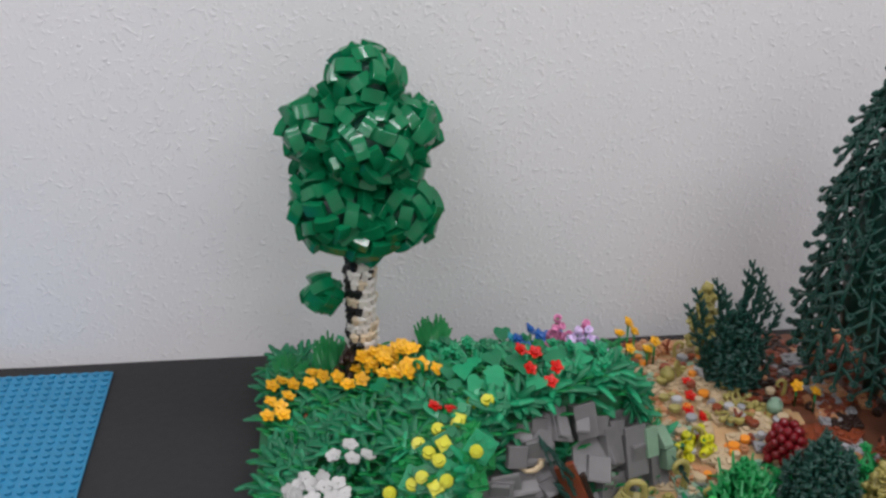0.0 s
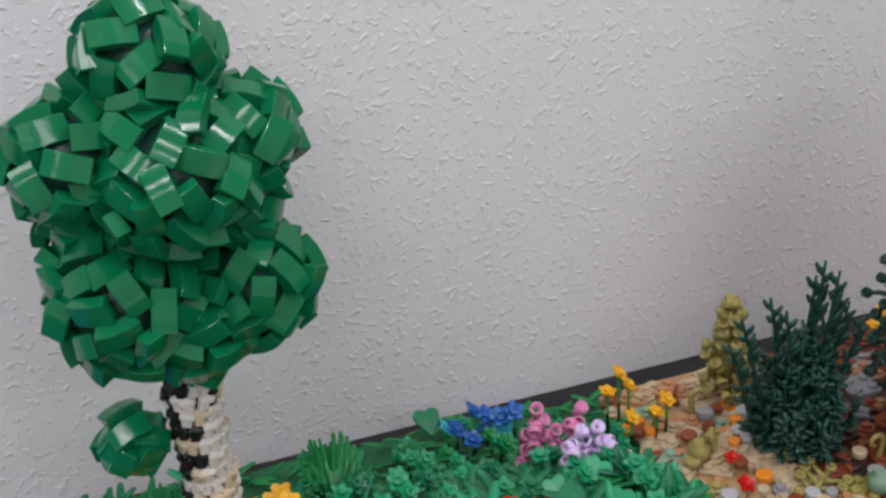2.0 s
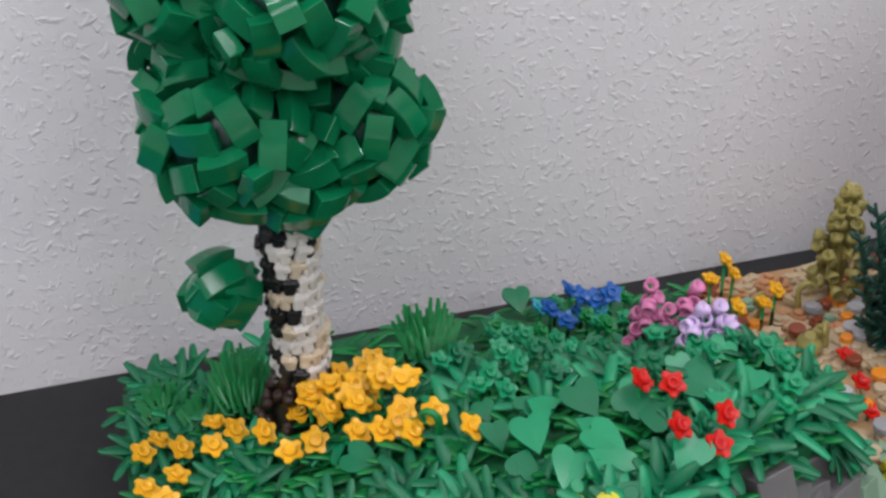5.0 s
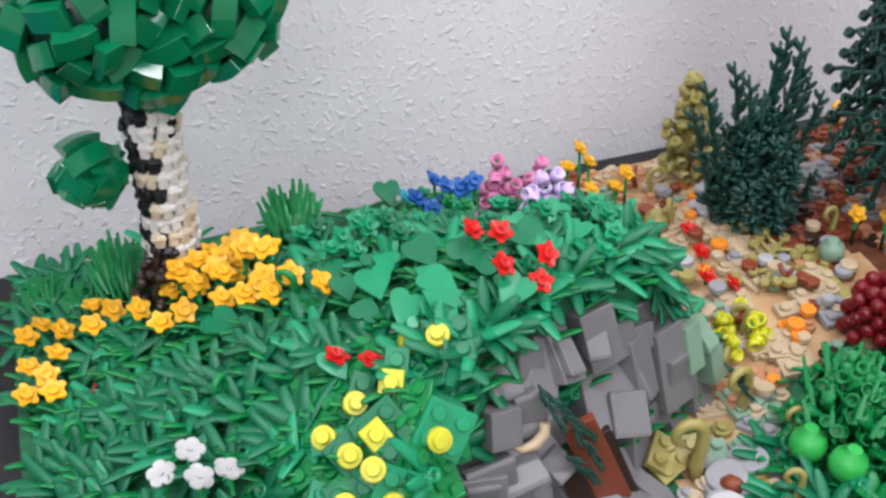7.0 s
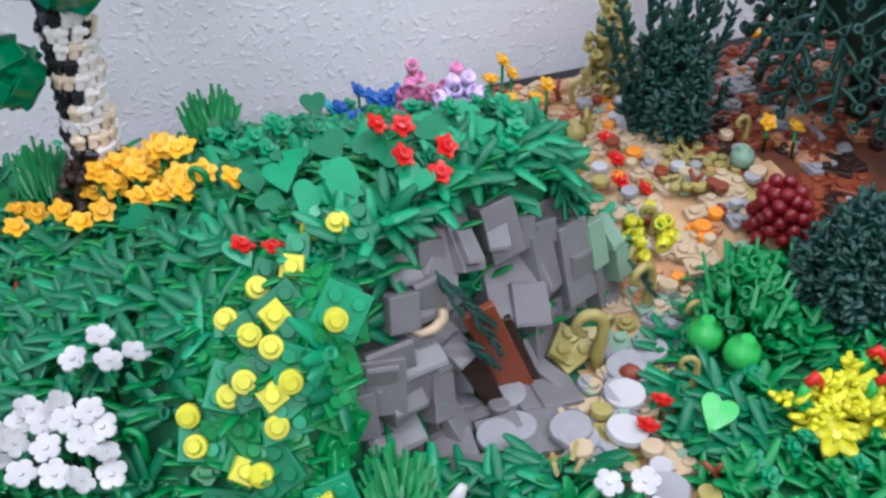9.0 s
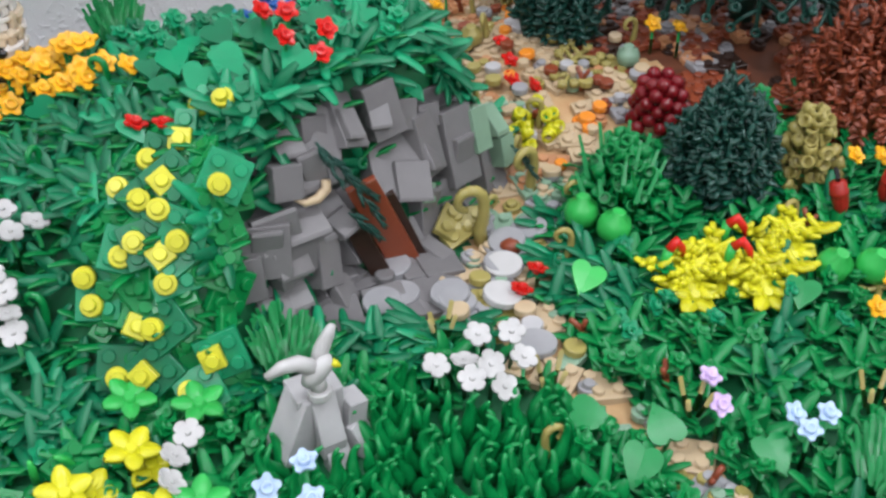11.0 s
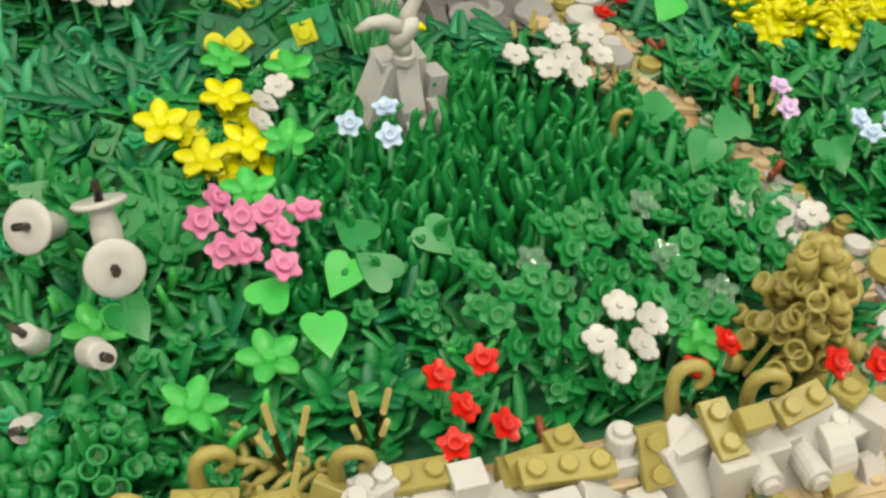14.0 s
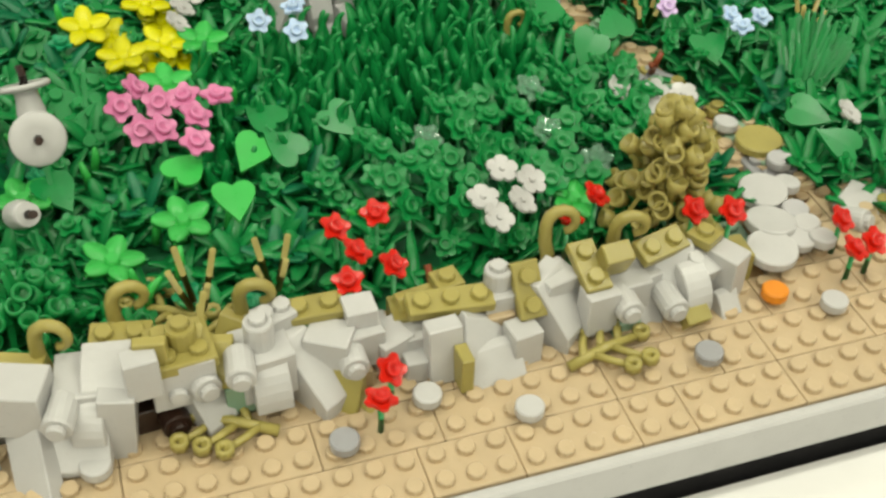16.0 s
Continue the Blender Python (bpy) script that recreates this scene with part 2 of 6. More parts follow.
def ground(x, y):
    """Height of the built-up garden under the plants."""
    s = smooth_step
    y0 = 0.535 - 0.03 * s(-0.02, 0.05, x)
    y0 += (0.499 + 0.5 * x - y0) * s(0.06, 0.09, x)
    w = 0.075 - 0.025 * s(0, 0.05, x) - 0.02 * s(0.05, 0.09, x)
    hill = 0.074 * s(-0.07, 0.11, x) * s(y0, y0 + w, y) * (1 - s(0.17, 0.215, x + 0.15 * (y - 0.6))) * (1 - (0.45 + 0.5 * s(0.05, 0.12, x)) * s(0.60, 0.76, y))
    rear = 0.013 * s(0.56, 0.66, y) * s(0.16, 0.25, x) * (1 - 0.8 * s(0.70, 0.775, y))
    hill *= 1 - 0.85 * s(0.708, 0.750, y) * (1 - s(0.09, 0.14, x))
    return 0.012 + max(hill, rear) + 0.005 * s(-0.06, 0, x) * s(0.38, 0.48, y) * (1 - s(0.15, 0.2, x))


def slope_at(x, y):
    e = 0.004
    return Vector((-(ground(x + e, y) - ground(x - e, y)) / (2 * e), -(ground(x, y + e) - ground(x, y - e)) / (2 * e), 1)).normalized()


def path_dist(x, y):
    """Distance from the middle of the winding path, less its half width."""
    way = ((0.235, 0.66, 0.030), (0.222, 0.61, 0.020), (0.195, 0.57, 0.016), (0.172, 0.53, 0.016), (0.172, 0.49, 0.010), (0.190, 0.44, 0.009), (0.198, 0.40, 0.010), (0.205, 0.36, 0.014), (0.200, 0.32, 0.018))
    best = 9.0
    for (ax, ay, aw), (bx, by, bw) in zip(way, way[1:]):
        t = max(0, min(1, ((x - ax) * (bx - ax) + (y - ay) * (by - ay)) / ((bx - ax) ** 2 + (by - ay) ** 2)))
        best = min(best, math.hypot(x - ax - t * (bx - ax), y - ay - t * (by - ay)) - aw - t * (bw - aw))
    return best


def bare(x, y):
    return path_dist(x, y) < 0 or math.hypot(x - 0.150, (y - 0.532) * 1.3) < 0.020 or (y > 0.60 and x > 0.215 + 0.25 * max(0, 0.66 - y)) or y < 0.335


rnd = random.Random(7)

# ---- structure ----
def slab(name, x0, x1, y0, y1, z0, z1, mat, label, category):
    k = Kit().box(x1 - x0, y1 - y0, z1 - z0, None, 0.001)
    return solo(name, k.mesh(name, mat), R((x0 + x1) / 2, (y0 + y1) / 2, z0), label, category, kind="structure")


slab("wall_north", -2.6, 2.6, 0.807, 0.957, -0.75, 1.75, STUCCO, "white painted stucco wall with rough plaster flecks", "wall")
slab("wall_south", -2.6, 2.6, -2.75, -2.6, -0.75, 1.75, PAINT, "plain white painted wall behind the viewer", "wall")
slab("wall_west", -2.75, -2.6, -2.6, 0.807, -0.75, 1.75, PAINT, "plain white painted side wall", "wall")
slab("wall_east", 2.6, 2.75, -2.6, 0.807, -0.75, 1.75, PAINT, "plain white painted side wall", "wall")
slab("floor", -2.75, 2.75, -2.75, 0.957, -0.85, -0.75, FLOORM, "plain grey hall floor", "floor")
slab("ceiling", -2.75, 2.75, -2.75, 0.957, 1.75, 1.85, CEIL, "plain white ceiling", "ceiling")
table = empty("display_table", R(0, 0, -0.75), "long display table with a matt black covering", "table")
part("tabletop", Kit().box(3.6, 0.5395, 0.05).mesh("tabletop", CLOTH), table, R(0, 0.5365, 0.70), "matt black covered tabletop")
for lx in (-1.6, 1.6):
    for ly in (0.32, 0.75):
        part("leg", Kit().box(0.05, 0.05, 0.70).mesh("leg", CLOTH), table, R(lx, ly, 0))
side = empty("side_table", R(0, 0, -0.75), "white painted table standing in front of the display", "table")
part("tabletop", Kit().box(2.4, 0.30, 0.03).mesh("tabletop", PAINT), side, R(0, 0.113, 0.708))
for lx in (-1.1, 1.1):
    for ly in (-0.03, 0.2):
        part("leg", Kit().box(0.05, 0.05, 0.708).mesh("leg", PAINT), side, R(lx, ly, 0))

# raised garden bed with white sides
X0, X1, Y0, Y1 = -0.056, 0.456, 0.266, 0.778
bed = Kit()
NX, NY = 120, 120
pts = [(X0 + (X1 - X0) * i / NX, Y0 + (Y1 - Y0) * j / NY, 0) for j in range(NY + 1) for i in range(NX + 1)]
pts = [(x, y, ground(x, y) - 0.003) for x, y, _ in pts]
bed.put(pts, [(j * (NX + 1) + i, j * (NX + 1) + i + 1, (j + 1) * (NX + 1) + i + 1, (j + 1) * (NX + 1) + i) for j in range(NY) for i in range(NX)], None, True)
bed_mesh = bed.mesh("ground", SOIL)
bed_mesh.materials.append(EARTH)
bed_mesh.materials.append(EARTHBROWN)
for f in bed_mesh.polygons:
    c = f.center
    if bare(c.x, c.y):
        f.material_index = 2 if c.y > 0.56 and c.x > 0.30 + 0.012 * math.sin(c.y * 90) else 1
solo("ground", bed_mesh, R(), "dark green baseplate built up into a low hill", "ground", kind="structure")
fascia = Kit().box(X1 - X0, 0.0036, 0.0146, None, 0.0008)
solo("edge_strip", fascia.mesh("edge_strip", WHITE), R((X0 + X1) / 2, 0.2642, -0.0035), "white scuffed strip along the front of the garden", "edge strip")
base = Kit().box(X1 - X0, Y1 - Y0, 0.0078)
solo("base_board", base.mesh("base_board", WHITE), R((X0 + X1) / 2, (Y0 + Y1) / 2, 0.0005), "thick white board lying under the whole garden", "board")

# ---- meshes shared by alike pieces ----
CACHE = {}


def keep(key, make):
    if key not in CACHE:
        CACHE[key] = make()
    return CACHE[key]


def bloom_mesh(mat, r=0.0044, petals=5, pr=0.40, cup=0.10, ring=True):
    """Flat flower: lobed plate with slightly raised petals, round the hollow stud or a small knob."""
    def make():
        k = Kit()
        seg = petals * 8
        pts, faces = [], []
        rows = ((0.50, -0.0008, 0.0), (0.93, -0.0004, 1.0), (1.0, 0.0002, 1.0), (0.96, 0.0008, 1.0), (0.55, 0.0006, 0.35), (0.30, 0.0005, 0.0))
        for f, z, lobed in rows:
            for i in range(seg):
                t = 2 * math.pi * i / seg
                c = math.cos(petals * t)
                if ring:
                    lobe_r = 0.99 * (0.87 + 0.13 * max(-1.0, min(1.0, 1.7 * c)))
                else:
                    lobe_r = 1.03 * (0.74 + 0.26 * abs(math.cos(petals * t / 2)) ** 0.55)
                q = r * f * (1 - lobed + lobed * lobe_r)
                pts.append((q * math.cos(t), q * math.sin(t), z + cup * 1.2 * max(0, f - 0.4) * r * lobed))
        for p in range(len(rows) - 1):
            for i in range(seg):
                j = (i + 1) % seg
                faces.append((p * seg + i, p * seg + j, (p + 1) * seg + j, (p + 1) * seg + i))
        faces += [tuple(range(seg - 1, -1, -1)), tuple(range((len(rows) - 1) * seg, len(rows) * seg))]
        k.put(pts, faces)
        k.lathe([(r * 0.34, -0.0020), (r * 0.40, -0.0006)], 10)
        if ring:
            k.lathe([(r * 0.44, 0.0004), (r * 0.44, 0.0021), (r * 0.40, 0.0023), (r * 0.27, 0.0023), (r * 0.25, 0.0008)], 12)
        else:
            k.lathe([(r * 0.20, 0.0005), (r * 0.16, 0.0013)], 8)
        return k.mesh("bloom", mat)
    return keep(("bloom", mat.name, r, petals, pr, ring), make)


def stem_mesh(mat=GREEN):
    return keep(("stem", mat.name), lambda: Kit().tube([(0, 0, 0), (0.0002, 0, 0.5), (0, 0, 1)], [0.0009, 0.0008, 0.0008], 6).mesh("stem", mat))


def flower(x, y, h, mat, label, group, r=0.0044, pr=0.40, ring=True, z=None, tilt=22, stem=GREEN, petals=5, name="flower"):
    g0 = ground(x, y)
    top = z if z is not None else g0 + h
    o = empty(name, R(x, y, g0 - 0.002), label, "flower" if name == "flower" else "plant", group)
    L = max(0.004, top - g0 + 0.002)
    part("stem", stem_mesh(stem), o, Matrix.Diagonal((1, 1, L, 1)), "")
    part("bloom", bloom_mesh(mat, r, petals, pr, ring=ring), o, R(0, 0, L, 24 + rnd.uniform(-tilt, tilt), rnd.uniform(-tilt, tilt), rnd.uniform(0, 72)))
    return o


def plate_mesh(mat, nx=1, ny=1, h=0.0032, rnd_top=False):
    def make():
        k = Kit()
        if rnd_top:
            k.lathe([(0.0036, 0), (0.0039, 0.0006), (0.0039, h - 0.0003), (0.0036, h)], 16, None, False)
        else:
            k.box(nx * 0.008 - 0.0002, ny * 0.008 - 0.0002, h)
        for i in range(nx):
            for j in range(ny):
                k.stud((i - (nx - 1) / 2) * 0.008, (j - (ny - 1) / 2) * 0.008, h)
        return k.mesh("plate", mat)
    return keep(("plate", mat.name, nx, ny, h, rnd_top), make)


def disc_mesh(mat, r):
    return keep(("disc", mat.name, r), lambda: Kit().lathe([(r * 0.94, 0), (r, 0.0005), (r, 0.0028), (r - 0.0004, 0.0032)], 24, None, False).mesh("disc", mat))


def sprig_mesh(mat, n, L, W, seed, up=30, fan=72):
    """A plant piece: long leaves fanned about a small hub."""
    def make():
        q = random.Random(seed)
        k = Kit().lathe([(0.0022, 0), (0.0026, 0.0015), (0.0027, 0.0042), (0.0023, 0.0046), (0.0014, 0.0046), (0.0013, 0.0026)], 9)
        for i in range(n):
            a = (i - (n - 1) / 2) * fan + q.uniform(-14, 14)
            k.leaf(L * q.uniform(0.8, 1.15), W * q.uniform(0.85, 1.15), R(rz=a) @ R(0.0012, 0, 0.0022, 0, -up - q.uniform(-16, 16), 0), 0.09, 0.0008)
        return k.mesh("sprig", mat)
    return keep(("sprig", mat.name, n, L, W, seed, up, fan), make)


def heart_mesh(mat, L=0.013, W=0.0130):
    """Flat heart-shaped leaf with a sunken midrib, its tip along x, on a bent stalk."""
    def make():
        k = Kit()
        rim = ((-0.02, 0.0), (-0.13, 0.14), (-0.14, 0.30), (-0.05, 0.44), (0.10, 0.50), (0.28, 0.48), (0.48, 0.38), (0.68, 0.24), (0.86, 0.10), (1.0, 0.0))
        for side in (-1, 1):
            n = len(rim)
            pts = []
            for z in (0.0011, 0):
                for u, v in rim:
                    pts.append((L * (u - 0.30), side * W * v, z + 0.05 * W * v - 0.0012 * u * u))
                for u, v in rim:
                    pts.append((L * (max(u, -0.02) - 0.30), 0, z - 0.0012 * u * u))
            faces = []
            for i in range(n - 1):
                q = (i, n + i, n + i + 1, i + 1)
                faces.append(q if side > 0 else q[::-1])
                w = (i, i + 1, 2 * n + i + 1, 2 * n + i)
                faces.append(w if side > 0 else w[::-1])
                e = (2 * n + i, 2 * n + i + 1, 3 * n + i + 1, 3 * n + i)
                faces.append(e if side > 0 else e[::-1])
            k.put(pts, faces)
        k.tube([(-L * 0.3, 0, 0), (-L * 0.36, 0, -0.006), (-L * 0.32, 0, -0.014)], [0.0009, 0.0008, 0.0008], 5)
        return k.mesh("heart_leaf", mat)
    return keep(("heart", mat.name, L, W), make)


def curl_mesh(mat):
    def make():
        path = [(0, 0, 0), (0.0004, 0, 0.004), (-0.0004, 0, 0.008), (-0.0004, 0, 0.012)]
        for i in range(1, 10):
            a = math.radians(180 - i * 29)
            rr = 0.0036 - i * 0.00016
            path.append((0.0032 + rr * math.cos(a), 0, 0.0122 + rr * math.sin(a)))
        return Kit().tube(path, [0.0017, 0.0016, 0.0015, 0.0014] + [0.0014 - 0.00007 * i for i in range(9)], 8).mesh("curl", mat)
    return keep(("curl", mat.name), make)


def blade_mesh(mat, seed):
    def make():
        q = random.Random(seed)
        b, L = q.uniform(0.001, 0.005), q.uniform(0.012, 0.017)
        path = [(b * math.sin(2.6 * u * u), 0.0012 * math.sin(4 * u + seed), L * u) for u in (0, 0.2, 0.4, 0.6, 0.8, 0.93, 1)]
        return Kit().tube(path, [0.0013, 0.0019, 0.0019, 0.0014, 0.0009, 0.0007, 0.0004], 7).mesh("blade", mat)
    return keep(("blade", mat.name, seed), make)


def cup_mesh(mat, r=0.0027):
    return keep(("cup", mat.name, r), lambda: Kit().lathe([(r * 0.55, -0.0035), (r * 0.6, -0.001), (r, 0), (r * 1.04, 0.0030), (r * 0.76, 0.0031), (r * 0.66, -0.0006)], 12).mesh("cup", mat))


def ring_twig_mesh(mat, n=4, L=0.013):
    """Flat branching piece whose twigs end in open rings."""
    def make():
        k = Kit()
        k.tube([(0, 0, 0), (L * 0.5, 0, 0.0012), (L, 0, 0)], [0.0016, 0.0015, 0.0012], 6)
        ends = [(L, 0, 0)]
        for i in range(n):
            s = -1 if i % 2 else 1
            x = L * (0.2 + 0.6 * i / n)
            e = (x + L * 0.28, s * L * 0.38, 0.0004)
            k.tube([(x, 0, 0.0008), (x + L * 0.12, s * L * 0.2, 0.001), e], [0.0013, 0.0012, 0.0010], 5)
            ends.append(e)
        for e in ends:
            k.lathe([(0.0014, -0.001), (0.0025, -0.001), (0.0025, 0.0018), (0.0014, 0.0018), (0.0010, 0)], 8, R(*e), True, False)
        return k.mesh("twig", mat)
    return keep(("twig", mat.name, n, L), make)


def vine_mesh(mat, L, bend, seed):
    """A curved stem with short side spikes."""
    def make():
        q = random.Random(seed)
        k = Kit()
        path = [Vector((bend * L * (u ** 1.6), 0.002 * math.sin(4 * u + seed), L * u)) for u in [i / 8 for i in range(9)]]
        k.tube(path, [0.0017 - 0.00013 * i for i in range(9)], 6)
        for i in range(24):
            u = 0.06 + 0.92 * i / 24
            p = path[int(u * 8)].lerp(path[min(8, int(u * 8) + 1)], u * 8 - int(u * 8))
            a = q.uniform(0, 6.28)
            d = Vector((math.cos(a), math.sin(a), 0.5)) * 0.0062 * (1.15 - 0.6 * u)
            k.tube([p, p + d * 0.6, p + d + Vector((0, 0, 0.001))], [0.0014, 0.0012, 0.0007], 5)
        return k.mesh("vine", mat)
    return keep(("vine", mat.name, L, bend, seed), make)


def wedge_mesh(mat, kind):
    """Sloped brick: kind picks how the top is cut."""
    def make():
        k = Kit()
        a, h = 0.008, 0.0096
        if kind == 0:
            p = [(-a, -a, 0), (a, -a, 0), (a, a, 0), (-a, a, 0), (-a, -a, 0.0025), (a, -a, 0.0025), (a, 0, h), (-a, 0, h), (a, a, h), (-a, a, h)]
            f = [(3, 2, 1, 0), (0, 1, 5, 4), (4, 5, 6, 7), (7, 6, 8, 9), (2, 3, 9, 8), (1, 2, 8, 6, 5), (3, 0, 4, 7, 9)]
        elif kind == 1:
            p = [(-a, -a, 0), (a, -a, 0), (a, a, 0), (-a, a, 0), (-a * 0.55, -a * 0.5, h), (a * 0.6, -a * 0.55, h), (a * 0.6, a, h), (-a * 0.6, a, h)]
            f = [(3, 2, 1, 0), (0, 1, 5, 4), (1, 2, 6, 5), (2, 3, 7, 6), (3, 0, 4, 7), (4, 5, 6, 7)]
        elif kind == 2:
            p = [(-a * 0.5, -a, 0), (a * 0.5, -a, 0), (a * 0.5, a, 0), (-a * 0.5, a, 0), (-a * 0.5, -a, 0.0015), (a * 0.5, -a, 0.0015), (a * 0.5, a, h * 0.66), (-a * 0.5, a, h * 0.66)]
            f = [(3, 2, 1, 0), (0, 1, 5, 4), (1, 2, 6, 5), (2, 3, 7, 6), (3, 0, 4, 7), (4, 5, 6, 7)]
        else:
            p = [(-a, -a, 0), (a, -a, 0), (a, a, 0), (-a, a, 0), (-a, a * 0.2, h * 1.2), (a * 0.1, -a * 0.2, h * 0.9), (a, a * 0.8, h * 1.25), (-a, a, h * 1.2)]
            f = [(3, 2, 1, 0), (0, 1, 5), (0, 5, 4), (1, 2, 6), (1, 6, 5), (2, 3, 7, 6), (3, 0, 4), (3, 4, 7), (4, 5, 6), (4, 6, 7)]
        k.put(p, f)
        if kind == 0:
            k.stud(-0.004, 0.004, h).stud(0.004, 0.004, h)
        me = k.mesh("slope", mat)
        bm = bmesh.new()
        bm.from_mesh(me)
        bmesh.ops.bevel(bm, geom=list(bm.edges), offset=0.00025, segments=1, affect="EDGES")
        bm.to_mesh(me)
        bm.free()
        return me
    return keep(("wedge", mat.name, kind), make)


def sharp_bevel(me, offset=0.0003):
    bm = bmesh.new()
    bm.from_mesh(me)
    edges = [e for e in bm.edges if len(e.link_faces) == 2 and e.calc_face_angle() > 0.6]
    bmesh.ops.bevel(bm, geom=edges, offset=offset, segments=1, affect="EDGES")
    bm.to_mesh(me)
    bm.free()
    return me


def block(mat, w, d, h, top=0, front=0):
    """Brick centred on its origin, with a stud on top or on its front where asked."""
    def make():
        k = Kit().box(w, d, h, R(0, 0, -h / 2), 0.0003)
        if top:
            k.stud(-w / 4, 0, h / 2).stud(w / 4, 0, h / 2)
        if front:
            k.stud(0, 0, 0, R(-w * 0.12, -d / 2, -h * 0.15, 90, 0, 0))
        return k.mesh("brick", mat)
    return keep(("block", mat.name, w, d, h, top, front), make)


def ramp(mat, w, d, h, lip=0.002):
    """Sloped brick centred on its origin, its slope towards -y."""
    def make():
        a, b, c = w / 2, d / 2, h / 2
        t = -b + d * 0.70
        p = [(-a, -b, -c), (a, -b, -c), (a, b, -c), (-a, b, -c), (-a, -b, -c + lip), (a, -b, -c + lip), (a, t, c), (-a, t, c), (a, b, c), (-a, b, c)]
        f = [(3, 2, 1, 0), (0, 1, 5, 4), (4, 5, 6, 7), (7, 6, 8, 9), (2, 3, 9, 8), (1, 2, 8, 6, 5), (3, 0, 4, 7, 9)]
        return sharp_bevel(Kit().put(p, f).mesh("slope", mat))
    return keep(("ramp", mat.name, w, d, h, lip), make)


def quarter(mat, w, d, h):
    """Brick with a quarter-round front and top."""
    def make():
        n = 7
        ring = [(-d / 2, -h / 2)] + [(-d / 2 + d * (1 - math.cos(math.pi / 2 * i / n)), -h / 2 + 0.001 + (h - 0.001) * math.sin(math.pi / 2 * i / n)) for i in range(n + 1)] + [(d / 2, -h / 2)]
        m = len(ring)
        p = [(sx * w / 2, y, z) for sx in (-1, 1) for y, z in ring]
        f = [tuple(range(m - 1, -1, -1)), tuple(range(m, 2 * m))] + [(i, (i + 1) % m, m + (i + 1) % m, m + i) for i in range(m)]
        return sharp_bevel(Kit().put(p, f).mesh("curved_slope", mat))
    return keep(("quarter", mat.name, w, d, h), make)


def flat(mat, nx=1, ny=1):
    return plate_mesh(mat, nx, ny)


def drum(mat):
    """Round brick with a stud, centred on its origin."""
    return keep(("drum", mat.name), lambda: Kit().lathe([(0.0036, -0.0048), (0.0039, -0.0043), (0.0039, 0.0042), (0.0036, 0.0048)], 16, None, False).stud(0, 0, 0.0048).mesh("round_brick", mat))


# ---- the leafy tree on the hill ----
TX, TY = 0.016, 0.705
tree = empty("tree", R(TX, TY, 0.040), "model tree with glossy green crown and black and white bark", "tree")
trunk_k = Kit().lathe([(0.0150, -0.012), (0.0125, 0.006), (0.0092, 0.022), (0.0084, 0.060), (0.0082, 0.110), (0.0070, 0.20)], 14)
trunk = part("trunk", trunk_k.mesh("trunk", BLACK), tree, R(), "black inner trunk")
tile = {}
for mat in (BARKWHITE, BARKTAN, BLACK, DKBROWN):
    k = Kit()
    k.box(0.0034, 0.0040, 0.0074, None, 0.0008)
    k.box(0.0030, 0.0062, 0.0028, R(0.0006, 0.0008, 0.0036), 0.0007)
    tile[mat.name] = k.mesh("bark_tile", mat)
for i in range(15):
    for j in range(12):
        a = 2 * math.pi * (j + 0.5 * (i % 2)) / 12
        z = 0.016 + i * 0.0066
        u = rnd.random()
        left = math.cos(a) < -0.25
        if z < 0.022:
            mat = DKBROWN
        elif left:
            mat = BARKWHITE if u < 0.25 else BARKTAN if u < 0.4 and z < 0.075 else BLACK
        else:
            mat = BLACK if u < (0.05 if z < 0.07 else 0.18) else BARKTAN if u < 0.42 and z < 0.08 else BARKWHITE
        rr = 0.0088 - 0.004 * (z - 0.02) * 5 * 0.2
        part("bark_tile", tile[mat.name], trunk, R(rr * math.cos(a), rr * math.sin(a), z, rnd.uniform(-14, 14), rnd.uniform(-14, 14), math.degrees(a)))
root_k = Kit()
for i in range(70):
    a, u = rnd.uniform(0, 6.28), rnd.random()
    rr, z = 0.010 + 0.008 * (1 - u), 0.002 + 0.020 * u
    root_k.lathe([(0.0012, 0), (0.0024, 0.0008), (0.0024, 0.004), (0.0012, 0.005)], 7, R(rr * math.cos(a), rr * math.sin(a), z, rnd.uniform(-50, 50), rnd.uniform(-50, 50), 0))
part("root_mound", root_k.mesh("root_mound", DKBROWN), tree, R(0, 0, -0.006), "dark brown knobbly root mound")


